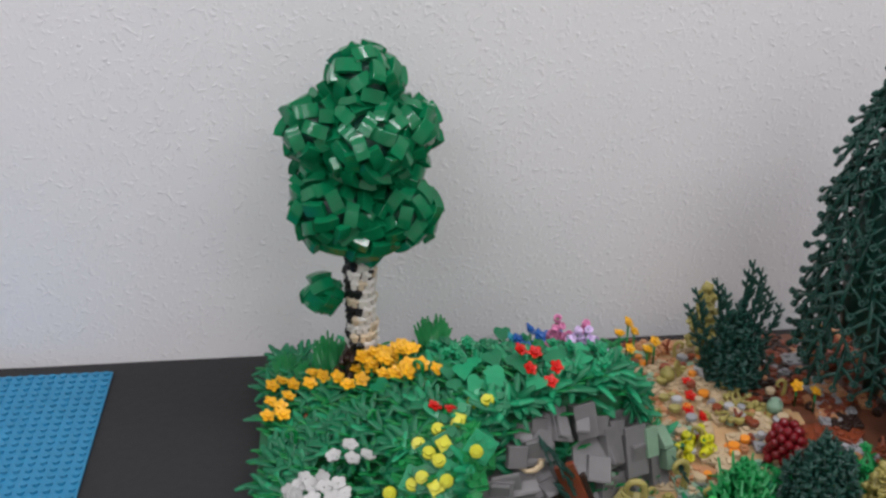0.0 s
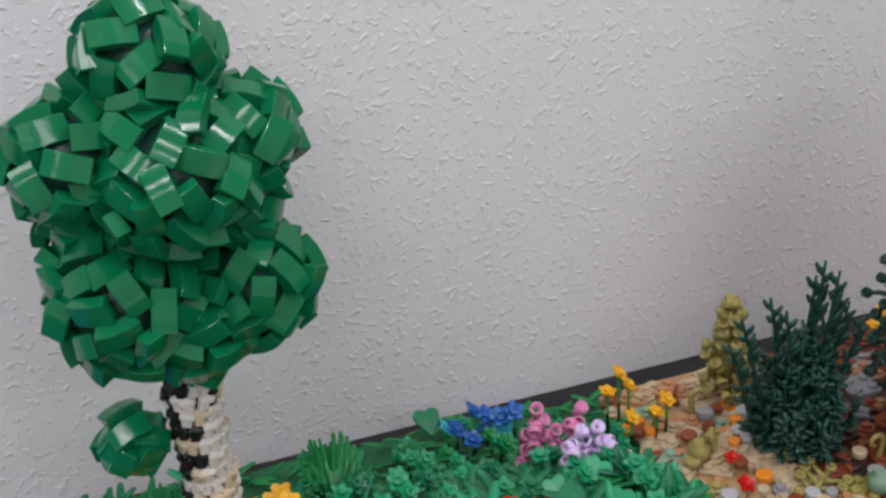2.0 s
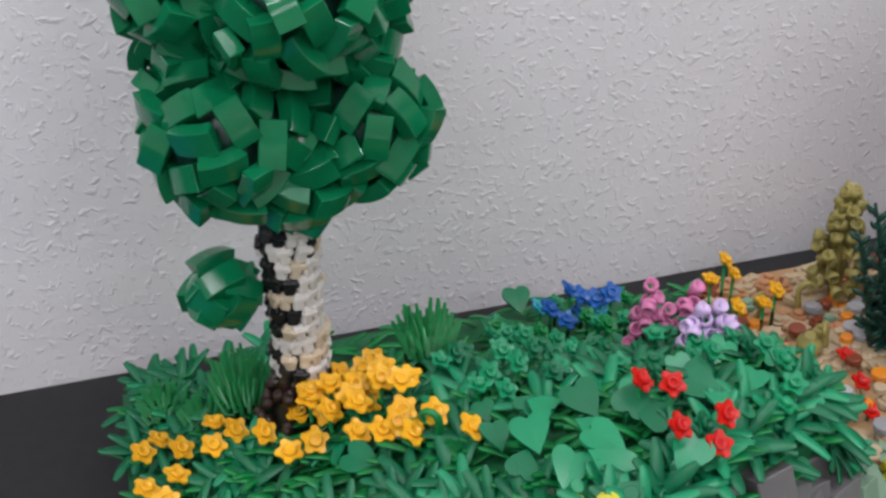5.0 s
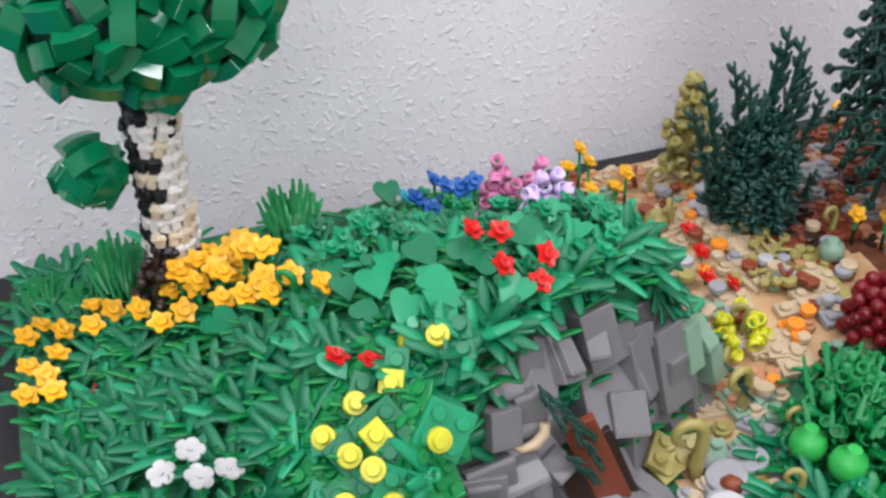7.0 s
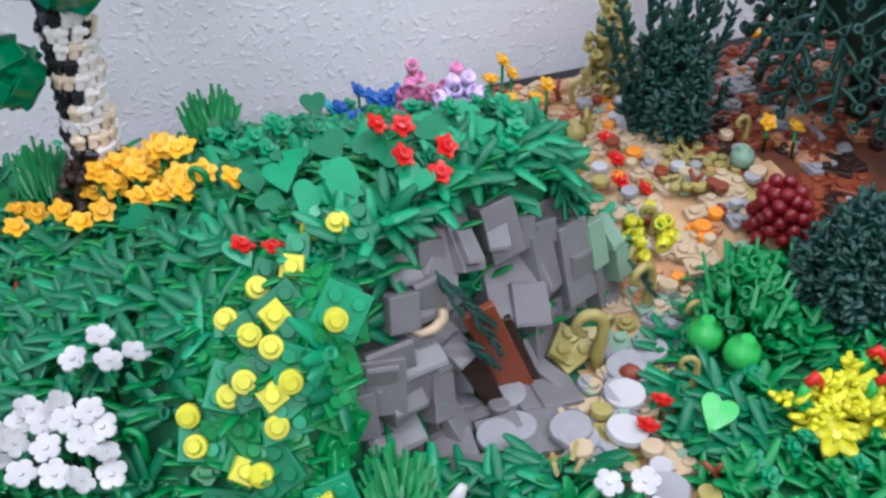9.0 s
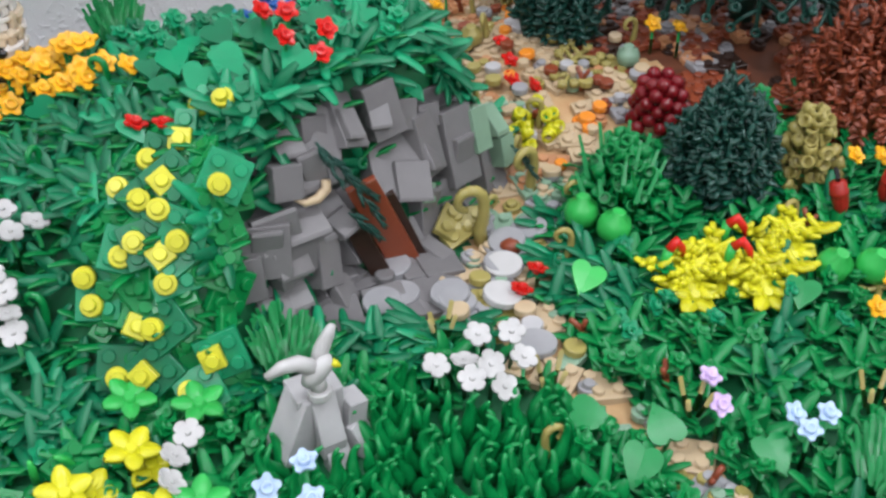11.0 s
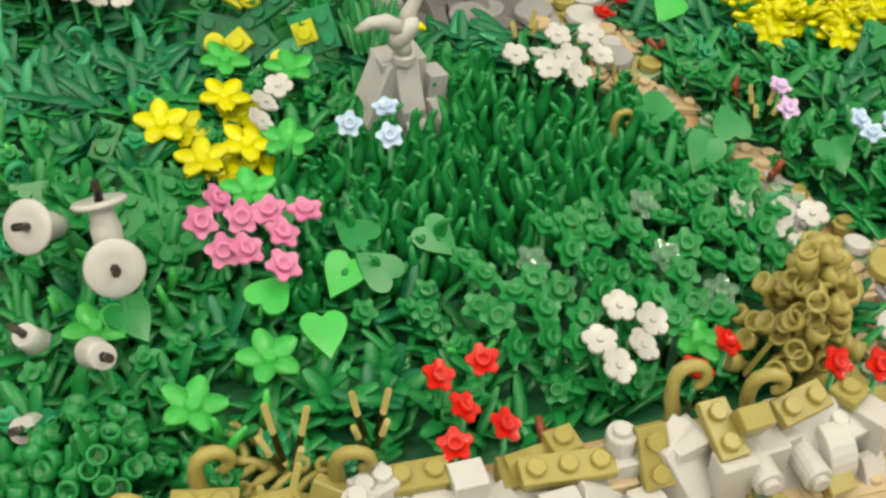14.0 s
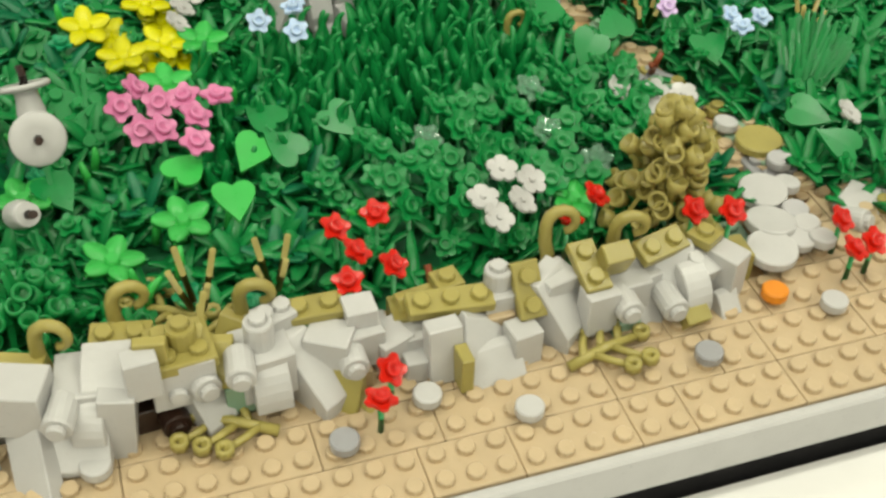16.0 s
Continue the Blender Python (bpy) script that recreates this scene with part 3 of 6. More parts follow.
def curve_piece(mat):
    """Curved slope brick: an arched top, square ends."""
    def make():
        k = Kit()
        n, Rr, hw, arc = 7, 0.0240, 0.0044, 0.68
        pts, faces = [], []
        for i in range(n + 1):
            a = -arc / 2 + arc * i / n
            for rr in (Rr, Rr - 0.0058):
                for y in (-hw, hw):
                    pts.append((rr * math.sin(a), y, rr * math.cos(a) - Rr + 0.001))
        for i in range(n):
            b, c = i * 4, (i + 1) * 4
            faces += [(b, c, c + 1, b + 1), (b + 2, b + 3, c + 3, c + 2), (b, b + 2, c + 2, c), (b + 1, c + 1, c + 3, b + 3)]
        faces += [(0, 1, 3, 2), (n * 4, n * 4 + 2, n * 4 + 3, n * 4 + 1)]
        k.put(pts, faces, None, False)
        me = k.mesh("curved_brick", mat)
        bm = bmesh.new()
        bm.from_mesh(me)
        for f in bm.faces:
            f.smooth = False
        sharp = [e for e in bm.edges if len(e.link_faces) == 2 and e.calc_face_angle() > 0.9]
        bmesh.ops.bevel(bm, geom=sharp, offset=0.0003, segments=1, affect="EDGES")
        for f in bm.faces:
            f.smooth = True
        bm.to_mesh(me)
        bm.free()
        me.set_sharp_from_angle(angle=0.45)
        return me
    return keep(("curve", mat.name), make)


LOBES = [(0.022, 0.712, 0.247, 0.0240), (-0.008, 0.706, 0.219, 0.0220), (0.023, 0.698, 0.212, 0.0280), (0.0475, 0.709, 0.217, 0.0215),
         (0.0455, 0.704, 0.162, 0.0230), (0.000, 0.701, 0.166, 0.0270), (0.021, 0.698, 0.152, 0.0190), (0.024, 0.730, 0.190, 0.0310), (-0.006, 0.713, 0.193, 0.0180), (0.046, 0.710, 0.190, 0.0160)]


def lobe(cx, cy, cz, r, parent, count=None, turn=0):
    core = keep(("core", round(r, 4)), lambda: Kit().lathe([(r * 0.8 * math.sin(math.pi * i / 8) + 1e-5, -r * 0.8 * math.cos(math.pi * i / 8)) for i in range(9)], 14).mesh("crown_lobe", DKGRN))
    c = part("crown_lobe", core, parent, R(cx, cy, cz), "rounded clump of curved green bricks")
    n = count or int(4 * math.pi * r * r / 0.000165)
    loose = 0.45 if count else 1.0
    for i in range(n):
        z = 1 - 2 * (i + 0.5) / n
        a = i * 2.39996 + turn
        d = Vector((math.sqrt(1 - z * z) * math.cos(a), math.sqrt(1 - z * z) * math.sin(a), z))
        q = d.to_track_quat("Z", "Y").to_matrix().to_4x4()
        part("curved_brick", curve_piece(CROWN), c, Matrix.Translation(d * (r + 0.0002 + rnd.uniform(-0.0022, 0.0018))) @ q @ R(rx=rnd.uniform(-32, 32) * loose, ry=rnd.uniform(-24, 24) * loose, rz=rnd.uniform(0, 180)))


for i, (cx, cy, cz, r) in enumerate(LOBES):
    lobe(cx - TX, cy - TY, cz - 0.040, r, tree, None, i)
lobe(-0.0085 - TX, 0.705 - TY, 0.103 - 0.040, 0.0125, tree, 15, 2.2)
part("limb", Kit().tube([(-0.006, 0, 0.060), (-0.016, 0, 0.062), (-0.022, 0, 0.061)], [0.0017, 0.0015, 0.0014], 7).mesh("limb", BLACK), tree, R(), "short black side limb")


# ---- shrubs ----
def rod_mesh():
    return Kit().tube([(0, 0, 0), (0.0006, 0, 0.5), (0.0022, 0, 1)], [0.0012, 0.0011, 0.0007], 6).mesh("blade", GREEN)


def vine_bush(x, y, n, L, spread, mat, label, name="shrub", tops=(), fan=44):
    o = empty(name, R(x, y, ground(x, y) - 0.003), label, "shrub")
    for i in range(n):
        a = i * 137.5
        u = (i + 0.5) / n
        ln = L * (1.0 - 0.55 * u) * rnd.uniform(0.85, 1.1)
        part("stalk", vine_mesh(mat, round(L, 3), -0.10 - 0.08 * (i % 3), i % 5), o, R(rz=a) @ R(0.002 + spread * 0.5 * u, 0, 0, 0, 8 + fan * u, 0) @ Matrix.Diagonal((1, 1, ln / L, 1)))
    for dx, dy, s in tops:
        part("stalk", vine_mesh(mat, round(L, 3), 0.05 if dx > -0.003 else -0.10, 1), o, R(dx, dy, 0, 0, 16 * dx / 0.02, 0) @ Matrix.Diagonal((1, 1, s, 1)))
    return o


def cup_bush(x, y, h, w, n, mat, label, taper=0.4, stems=OLIVE, r=0.0027, z=None):
    z0 = ground(x, y) - 0.002 if z is None else z
    o = empty("shrub", R(x, y, z0), label, "shrub")
    part("stem", Kit().tube([(0, 0, 0), (0, 0, h * 0.5), (0, 0, h * 0.93)], [0.003, 0.0035, 0.002], 7).mesh("stem", stems), o)
    for i in range(n):
        u = (i + 0.5) / n
        a = i * 137.5
        rr = w / 2 * (1 - (1 - taper) * u) * math.sqrt(1 - 0.92 * u ** 3) * rnd.uniform(0.55, 1.12)
        part("cup", cup_mesh(mat, r), o, R(rz=a + rnd.uniform(-20, 20)) @ R(rr, 0, h * (0.12 + 0.88 * u) + rnd.uniform(-0.002, 0.002), rnd.uniform(-35, 35), 70 - 50 * u + rnd.uniform(-45, 45), rnd.uniform(-40, 40)))
        if i % 4 == 0 and u < 0.7:
            part("twig", keep(("rod", stems.name), lambda: Kit().tube([(0, 0, 0), (0.5, 0, 0.02), (1, 0, 0)], [0.0009] * 3, 5).mesh("twig", stems)), o, R(rz=a) @ R(0, 0, h * (0.06 + 0.8 * u), 0, -12, 0) @ Matrix.Diagonal((rr, 1, 1, 1)))
    return o


cup_bush(0.270, 0.742, 0.060, 0.028, 62, OLIVE, "olive conical shrub of small hollow cups", 0.3, r=0.0028)
vine_bush(0.276, 0.690, 46, 0.064, 0.022, DKGRN, "dark green spiky shrub with tall pointed shoots", fan=28, tops=((-0.013, 0, 1.32), (0.001, 0.002, 1.56), (0.003, -0.002, 1.50), (0.0, 0.004, 1.44), (-0.006, 0.002, 1.38), (-0.004, -0.003, 1.30), (0.005, 0, 1.34), (0.009, 0.004, 1.18), (-0.016, 0.003, 1.12), (0.013, 0.002, 1.05)))
vine_bush(0.287, 0.560, 80, 0.060, 0.030, DKGRN, "low dark green spiky shrub beside the path", fan=24)
vine_bush(0.385, 0.580, 90, 0.066, 0.060, BROWN, "reddish brown spiky shrub with dense twigs")
cup_bush(0.322, 0.548, 0.040, 0.027, 60, OLIVE, "olive shrub of hollow cups on thin stalks", 0.5)
cup_bush(0.160, 0.341, 0.047, 0.030, 76, OLIVE, "golden olive shrub above the white rockery", 0.55, r=0.0029)
green_bush = cup_bush(0.240, 0.562, 0.038, 0.040, 84, GREEN, "bright green shrub with round stud tips", 0.40, GREEN, 0.0025)
for i in range(18):
    u = math.sqrt((i + 0.5) / 18)
    part("blade", keep("rodz", rod_mesh), green_bush, R(rz=i * 137.5) @ R(0.014 * u, 0, 0.004, 0, 12 * u, 0) @ Matrix.Diagonal((1, 1, rnd.uniform(0.034, 0.047) * (1 - 0.40 * u), 1)))
cup_bush(-0.028, 0.345, 0.026, 0.044, 90, GREEN, "green bushy plant of small round studs", 0.7, GREEN, 0.0025)
berry = empty("shrub", R(0.283, 0.604, ground(0.283, 0.604)), "dark red berry shrub of glossy balls", "shrub")
ball = Kit().lathe([(0.0034 * math.sin(math.pi * i / 6) + 1e-5, -0.0034 * math.cos(math.pi * i / 6)) for i in range(7)], 10).mesh("berry", DKRED)
for i in range(42):
    u = (i + 0.5) / 42
    a = i * 2.4
    rr = 0.015 * math.sqrt(1 - u * 0.75) * rnd.uniform(0.7, 1)
    part("berry", ball, berry, R(rr * math.cos(a), rr * math.sin(a), 0.003 + 0.024 * u))

# tall conifer
def cone_radius(z):
    zs = (0.03, 0.06, 0.126, 0.158, 0.216, 0.248, 0.272, 0.30)
    rs = (0.044, 0.055, 0.052, 0.048, 0.040, 0.024, 0.009, 0.002)
    return float(np.interp(z, zs, rs))


CX, CY = 0.369, 0.671
CZ = ground(CX, CY)
conifer = empty("conifer", R(CX, CY, CZ), "tall dark green conifer of flat ringed branches", "tree")
# Above its thin foot this is an added dark core filling the crown.
part("trunk", Kit().lathe([(0.006, -0.004), (0.007, 0.030), (0.028, 0.050), (0.030, 0.10), (0.026, 0.15), (0.017, 0.195), (0.006, 0.235)], 10).mesh("trunk", DKGRN), conifer)
big_twig = ring_twig_mesh(DKGRN, 4, 0.032)
n = 190
for i in range(n):
    u = (i + 0.5) / n
    z = 0.062 + 0.220 * u ** 1.15
    rr = cone_radius(z)
    part("branch", big_twig, conifer, R(rz=i * 137.5 + rnd.uniform(-8, 8)) @ R(max(0.002, rr - 0.014), 0, z + 0.006 - CZ, rnd.uniform(-16, 16), 66 + rnd.uniform(-16, 12), rnd.uniform(-16, 16)))

# spiky grass tufts
rod = keep("rodz", rod_mesh)
for tx, ty, th, tn in ((-0.006, 0.730, 0.037, 70), (0.064, 0.702, 0.030, 70), (0.084, 0.518, 0.030, 90), (0.246, 0.398, 0.032, 90), (-0.038, 0.750, 0.022, 34), (-0.022, 0.735, 0.020, 30)):
    o = empty("grass_tuft", R(tx, ty, ground(tx, ty) - 0.003), "upright tuft of thin green blades", "grass", "spiky grass tufts")
    for i in range(tn):
        u = math.sqrt((i + 0.5) / tn)
        part("blade", rod, o, R(rz=i * 137.5) @ R(0.0070 * u, 0, 0, 0, 11 * u, 0) @ Matrix.Diagonal((1, 1, th * rnd.uniform(0.7, 1.05) * (1.05 - 0.3 * u), 1)))

# ---- places of flowers and leaves (x, y) or (x, y, z) ----
AT_ORANGE = [(-0.041, 0.721), (-0.048, 0.716), (-0.033, 0.708), (-0.019, 0.713), (-0.012, 0.703), (-0.021, 0.701), (-0.036, 0.695), (-0.048, 0.696), (-0.041, 0.684), (-0.050, 0.680), (-0.039, 0.672), (-0.002, 0.693), (0.005, 0.673), (0.014, 0.671), (0.012, 0.693), (0.022, 0.697), (0.021, 0.682), (0.030, 0.702), (0.038, 0.697), (0.042, 0.700), (0.038, 0.682), (0.031, 0.684), (0.028, 0.660), (0.035, 0.653), (0.034, 0.673), (0.044, 0.658), (0.041, 0.654), (0.052, 0.645), (0.044, 0.643), (0.060, 0.628)]
AT_YSQ = [(0.069, 0.574), (0.058, 0.557), (0.052, 0.539), (0.037, 0.533), (0.061, 0.519), (0.039, 0.522)]
AT_YRD = [(0.076, 0.584), (0.087, 0.577), (0.075, 0.550), (0.055, 0.547), (0.058, 0.540), (0.049, 0.555), (0.046, 0.565), (0.045, 0.545), (0.038, 0.547), (0.028, 0.553), (0.028, 0.545), (0.046, 0.528), (0.051, 0.534), (0.028, 0.528), (0.051, 0.513), (0.055, 0.574)]
AT_RED1 = [(0.109, 0.610), (0.117, 0.605), (0.111, 0.587), (0.127, 0.589), (0.123, 0.584)]
AT_RED2 = [(0.055, 0.591), (0.064, 0.581), (0.188, 0.532), (0.176, 0.521)]
AT_RED3 = [(0.243, 0.689), (0.240, 0.673), (0.241, 0.647), (0.234, 0.657)]
AT_RED4 = [(0.060, 0.346), (0.072, 0.347), (0.063, 0.334), (0.071, 0.326), (0.058, 0.324), (0.124, 0.331), (0.135, 0.337), (0.160, 0.324), (0.170, 0.320)]
AT_RED5 = [(0.062, 0.298), (0.057, 0.290), (0.207, 0.317), (0.203, 0.304), (0.211, 0.306)]
AT_WHI1 = [(0.127, 0.484), (0.146, 0.493), (0.157, 0.489), (0.156, 0.477), (0.137, 0.483), (0.136, 0.474), (0.144, 0.477), (0.144, 0.466), (0.035, 0.468), (0.038, 0.478), (0.044, 0.485), (0.170, 0.395), (0.179, 0.387), (0.174, 0.383), (0.188, 0.384), (0.178, 0.372), (0.237, 0.361)]
AT_WHI2 = [(0.114, 0.358), (0.121, 0.352), (0.105, 0.349), (0.115, 0.344), (0.106, 0.339)]
AT_WHI3 = [(0.004, 0.588), (-0.006, 0.588), (0.005, 0.578), (0.014, 0.572)]
AT_WHIDOME = [(-0.023, 0.579), (-0.013, 0.572), (-0.026, 0.575), (-0.029, 0.568), (-0.019, 0.569), (-0.012, 0.565), (-0.008, 0.557), (-0.001, 0.559), (-0.002, 0.552), (-0.019, 0.559), (-0.028, 0.555), (-0.011, 0.546), (-0.001, 0.546), (-0.004, 0.565), (-0.033, 0.575), (-0.035, 0.565), (-0.018, 0.550)]
AT_PINK = [(0.010, 0.421), (0.022, 0.420), (0.016, 0.429), (0.030, 0.420), (0.040, 0.417), (0.032, 0.411), (0.021, 0.407), (0.015, 0.408), (0.030, 0.398)]
AT_PALE = [(0.060, 0.448), (0.073, 0.453), (0.071, 0.440)]
AT_PALE2 = [(0.226, 0.422), (0.236, 0.418), (0.227, 0.415)]
AT_LILAC = [(0.211, 0.448), (0.207, 0.435)]
AT_BIGY = [(0.024, 0.489), (0.016, 0.457), (0.004, 0.483), (0.027, 0.463)]
AT_SPINY = [(0.236, 0.500), (0.254, 0.503), (0.262, 0.491), (0.284, 0.506)]
AT_OR2 = [(0.312, 0.462), (0.296, 0.462), (0.283, 0.454), (0.297, 0.453), (0.298, 0.443), (0.336, 0.536), (0.346, 0.532)]
AT_OR3 = [(0.378, 0.768), (0.364, 0.755), (0.31, 0.66), (0.32, 0.652)]
AT_BLUE = [(0.141, 0.750, 0.043), (0.132, 0.750, 0.035), (0.154, 0.750, 0.036), (0.147, 0.750, 0.030), (0.155, 0.750, 0.029)]
AT_CUPP = [(0.147, 0.685, 0.089), (0.146, 0.685, 0.082), (0.142, 0.685, 0.077), (0.155, 0.685, 0.076), (0.166, 0.685, 0.084), (0.143, 0.685, 0.069), (0.161, 0.685, 0.077), (0.175, 0.685, 0.060)]
AT_CUPL = [(0.162, 0.660, 0.093), (0.155, 0.660, 0.093), (0.154, 0.660, 0.085), (0.158, 0.660, 0.088), (0.167, 0.660, 0.083), (0.152, 0.660, 0.076), (0.161, 0.660, 0.082), (0.149, 0.660, 0.080)]
AT_RING = [(0.234, 0.631), (0.223, 0.627), (0.234, 0.620), (0.221, 0.614), (0.238, 0.620)]
AT_HEART8 = [(0.080, 0.593), (0.075, 0.614), (0.092, 0.598), (0.091, 0.586), (0.114, 0.584), (0.130, 0.611), (0.026, 0.648), (0.123, 0.769), (0.107, 0.610), (0.094, 0.620), (0.107, 0.750)]
AT_HEART14 = [(0.037, 0.377), (0.025, 0.394), (0.047, 0.398), (0.057, 0.396), (0.054, 0.412), (0.076, 0.406), (-0.013, 0.395)]
AT_HEART12 = [(0.202, 0.518), (0.167, 0.451), (0.174, 0.428), (0.189, 0.439), (0.216, 0.417), (0.272, 0.480), (0.228, 0.371), (0.230, 0.352), (0.033, 0.428)]
AT_BALL = [(0.219, 0.556), (0.226, 0.543), (0.292, 0.490), (0.306, 0.484)]
AT_LIME5 = [(0.020, 0.374), (-0.003, 0.362), (-0.022, 0.396), (0.041, 0.462), (0.131, 0.351)]
AT_LIME5B = [(0.050, 0.502), (0.028, 0.514), (0.025, 0.441)]
AT_CURL8 = [(0.214, 0.591), (0.183, 0.572), (0.116, 0.570)]
AT_CURL16 = [(-0.0214, 0.322), (-0.0017, 0.330), (0.1344, 0.322), (0.1156, 0.325), (0.030, 0.325)]
AT_DISC8 = [(0.257, 0.707), (0.223, 0.591), (0.252, 0.611), (0.199, 0.562), (0.187, 0.557), (0.178, 0.543), (0.258, 0.701), (0.251, 0.728), (0.250, 0.674), (0.266, 0.645), (0.291, 0.639)]
AT_DISC10 = [(0.186, 0.556), (0.178, 0.541), (0.169, 0.523), (0.199, 0.563), (0.165, 0.535), (0.150, 0.519), (0.173, 0.505), (0.182, 0.489), (0.223, 0.591), (0.170, 0.495), (0.151, 0.530), (0.174, 0.513)]
AT_DISC16 = [(0.210, 0.368), (0.197, 0.343), (0.191, 0.328), (0.207, 0.345), (0.202, 0.332), (0.185, 0.317), (0.197, 0.320), (0.203, 0.318), (0.210, 0.355), (0.204, 0.380), (0.202, 0.325)]
AT_DISCF = [(0.095, 0.283), (0.0467, 0.2865), (0.193, 0.2945), (-0.0131, 0.2967), (0.1786, 0.303), (0.071, 0.295), (0.149, 0.287)]
AT_OR3A = [(0.213, 0.745, 0.048), (0.207, 0.745, 0.039), (0.218, 0.745, 0.040), (0.223, 0.725, 0.036), (0.228, 0.725, 0.042), (0.210, 0.725, 0.037)]


# ---- flowers ----
def bed_of(places, h, mat, label, group, **kw):
    for p in places:
        flower(p[0], p[1], h + rnd.uniform(-0.001, 0.001), mat, label, group, z=p[2] if len(p) > 2 else None, **kw)


bed_of(AT_ORANGE, 0.012, ORANGE, "light orange five-petalled plastic flower on green stem", "orange flowers by the tree", r=0.0056, pr=0.37)
for i in range(13):
    u = i / 12
    flower(0.012 + 0.036 * u + rnd.uniform(-0.004, 0.004), 0.690 - 0.020 * u + rnd.uniform(-0.010, 0.010), rnd.uniform(0.017, 0.022), ORANGE, "light orange five-petalled plastic flower on green stem", "orange flowers by the tree", r=0.0056, pr=0.37)
bed_of(AT_OR2, 0.020, ORANGE, "light orange plastic flower on thin stem", "orange flowers beside the pods", r=0.0046, pr=0.36)
bed_of(AT_OR3, 0.014, ORANGE, "light orange plastic flower under the conifer", "orange flowers at the rear", r=0.0046, pr=0.36)
bed_of(AT_OR3A, 0.014, ORANGE, "light orange plastic flower near the wall", "orange flowers at the rear", r=0.0046, pr=0.36)
for places, h, group in ((AT_RED1, 0.018, "red flowers on the hilltop"), (AT_RED2, 0.008, "low red flowers"), (AT_RED3, 0.004, "low red flowers"), (AT_RED4, 0.022, "red flowers over the rockery"), (AT_RED5, 0.012, "red flowers at the rockery foot")):
    bed_of(places, h, RED, "glossy red plastic flower with raised centre", group, r=0.0047, pr=0.42)
for places, h, group in ((AT_WHI1, 0.016, "white flowers in the meadow"), (AT_WHI2, 0.020, "white flowers by the rockery"), (AT_WHI3, 0.020, "white flowers on the slope")):
    bed_of(places, h, WHITE, "white round-petalled plastic flower on green stem", group, r=0.0050, pr=0.43, ring=False)
for i, (fx, fy) in enumerate(AT_WHIDOME):
    d = math.hypot(fx + 0.017, fy - 0.562)
    flower(fx, fy, 0.026 - 12 * d * d, WHITE, "white plastic flower in a dense domed cluster", "domed cluster of white flowers", r=0.0052, pr=0.43, ring=False, tilt=28)
bed_of(AT_PINK, 0.020, PINK, "pink plastic flower in a close cluster", "pink flower cluster", r=0.0056, pr=0.38)
bed_of(AT_PALE, 0.024, PALEBLUE, "pale blue plastic flower beside the grey stone", "pale blue flowers", r=0.0046, pr=0.38)
bed_of(AT_PALE2, 0.018, PALEBLUE, "pale blue plastic flower beside the path", "pale blue flowers", r=0.0044, pr=0.38)
bed_of(AT_LILAC, 0.018, LILAC, "lilac plastic flower beside the path", "lilac flowers", r=0.0044, pr=0.38)
for i, p in enumerate(AT_BLUE):
    flower(p[0], p[1], 0.014, AZURE if i == 4 else BLUE, "blue studded plastic flower near the wall", "blue flowers", r=0.0056, pr=0.44, z=p[2])
for dx, dy, dz in ((0.128, 0.752, 0.035), (0.160, 0.748, 0.039), (0.148, 0.754, 0.036), (0.137, 0.742, 0.033)):
    flower(dx, dy, 0.014, AZURE if dx < 0.13 else BLUE, "blue studded plastic flower near the wall", "blue flowers", r=0.0054, pr=0.44, z=dz)


def cup_flower(p, mat, label, group, h=0.010):
    x, y = p[0], p[1]
    g0 = ground(x, y)
    z = p[2] if len(p) > 2 else g0 + h
    o = empty("flower", R(x, y, g0 - 0.002), label, "flower", group)
    L = max(0.004, z - g0)
    part("stem", stem_mesh(), o, Matrix.Diagonal((1, 1, L, 1)))
    for i in range(4):
        part("cup", cup_mesh(mat, 0.0027), o, R(0, 0, L - 0.001 - 0.0048 * (i > 0)) @ R(rz=rnd.uniform(-165, -15)) @ R(0.0020 * i, 0, 0, 0, 35 + 22 * i, 0))


for p in AT_CUPP:
    cup_flower(p, PINK, "pink cup-shaped plastic blossom on the hilltop", "pink and lavender blossoms")
for p in AT_CUPL:
    cup_flower(p, LILAC, "lavender cup-shaped plastic blossom on the hilltop", "pink and lavender blossoms")
for p in AT_RING:
    cup_flower(p, BRIGHTY, "bright yellow ring-shaped plastic blossom by the rocks", "yellow ring blossoms")

# yellow studs on green plates down the slope
for i, (x, y) in enumerate(AT_YSQ + AT_YRD):
    nrm = (slope_at(x, y) * 0.4 + Vector((-0.05, -0.75, 0.62))).normalized()
    m = Matrix.Translation((x, y, ground(x, y) + 0.0025)) @ nrm.to_track_quat("Z", "Y").to_matrix().to_4x4() @ R(rx=rnd.uniform(-16, 16), ry=rnd.uniform(-16, 16), rz=rnd.uniform(0, 90))
    o = empty("flower", m, "square yellow stud flower on green plate" if i < 6 else "round yellow stud flower on green plate", "flower", "yellow stud flowers on the slope")
    part("leaf_plate", plate_mesh(LEAF if i % 2 else MIDG, 2, 2 if i % 3 else 1), o, R(0.002, -0.001, 0.0015))
    part("bloom", plate_mesh(YELLOW, 1, 1, 0.0032, i >= 6), o, R(-0.001, 0, 0.0049) @ Matrix.Diagonal((1.0, 1.0, 1.1, 1)))
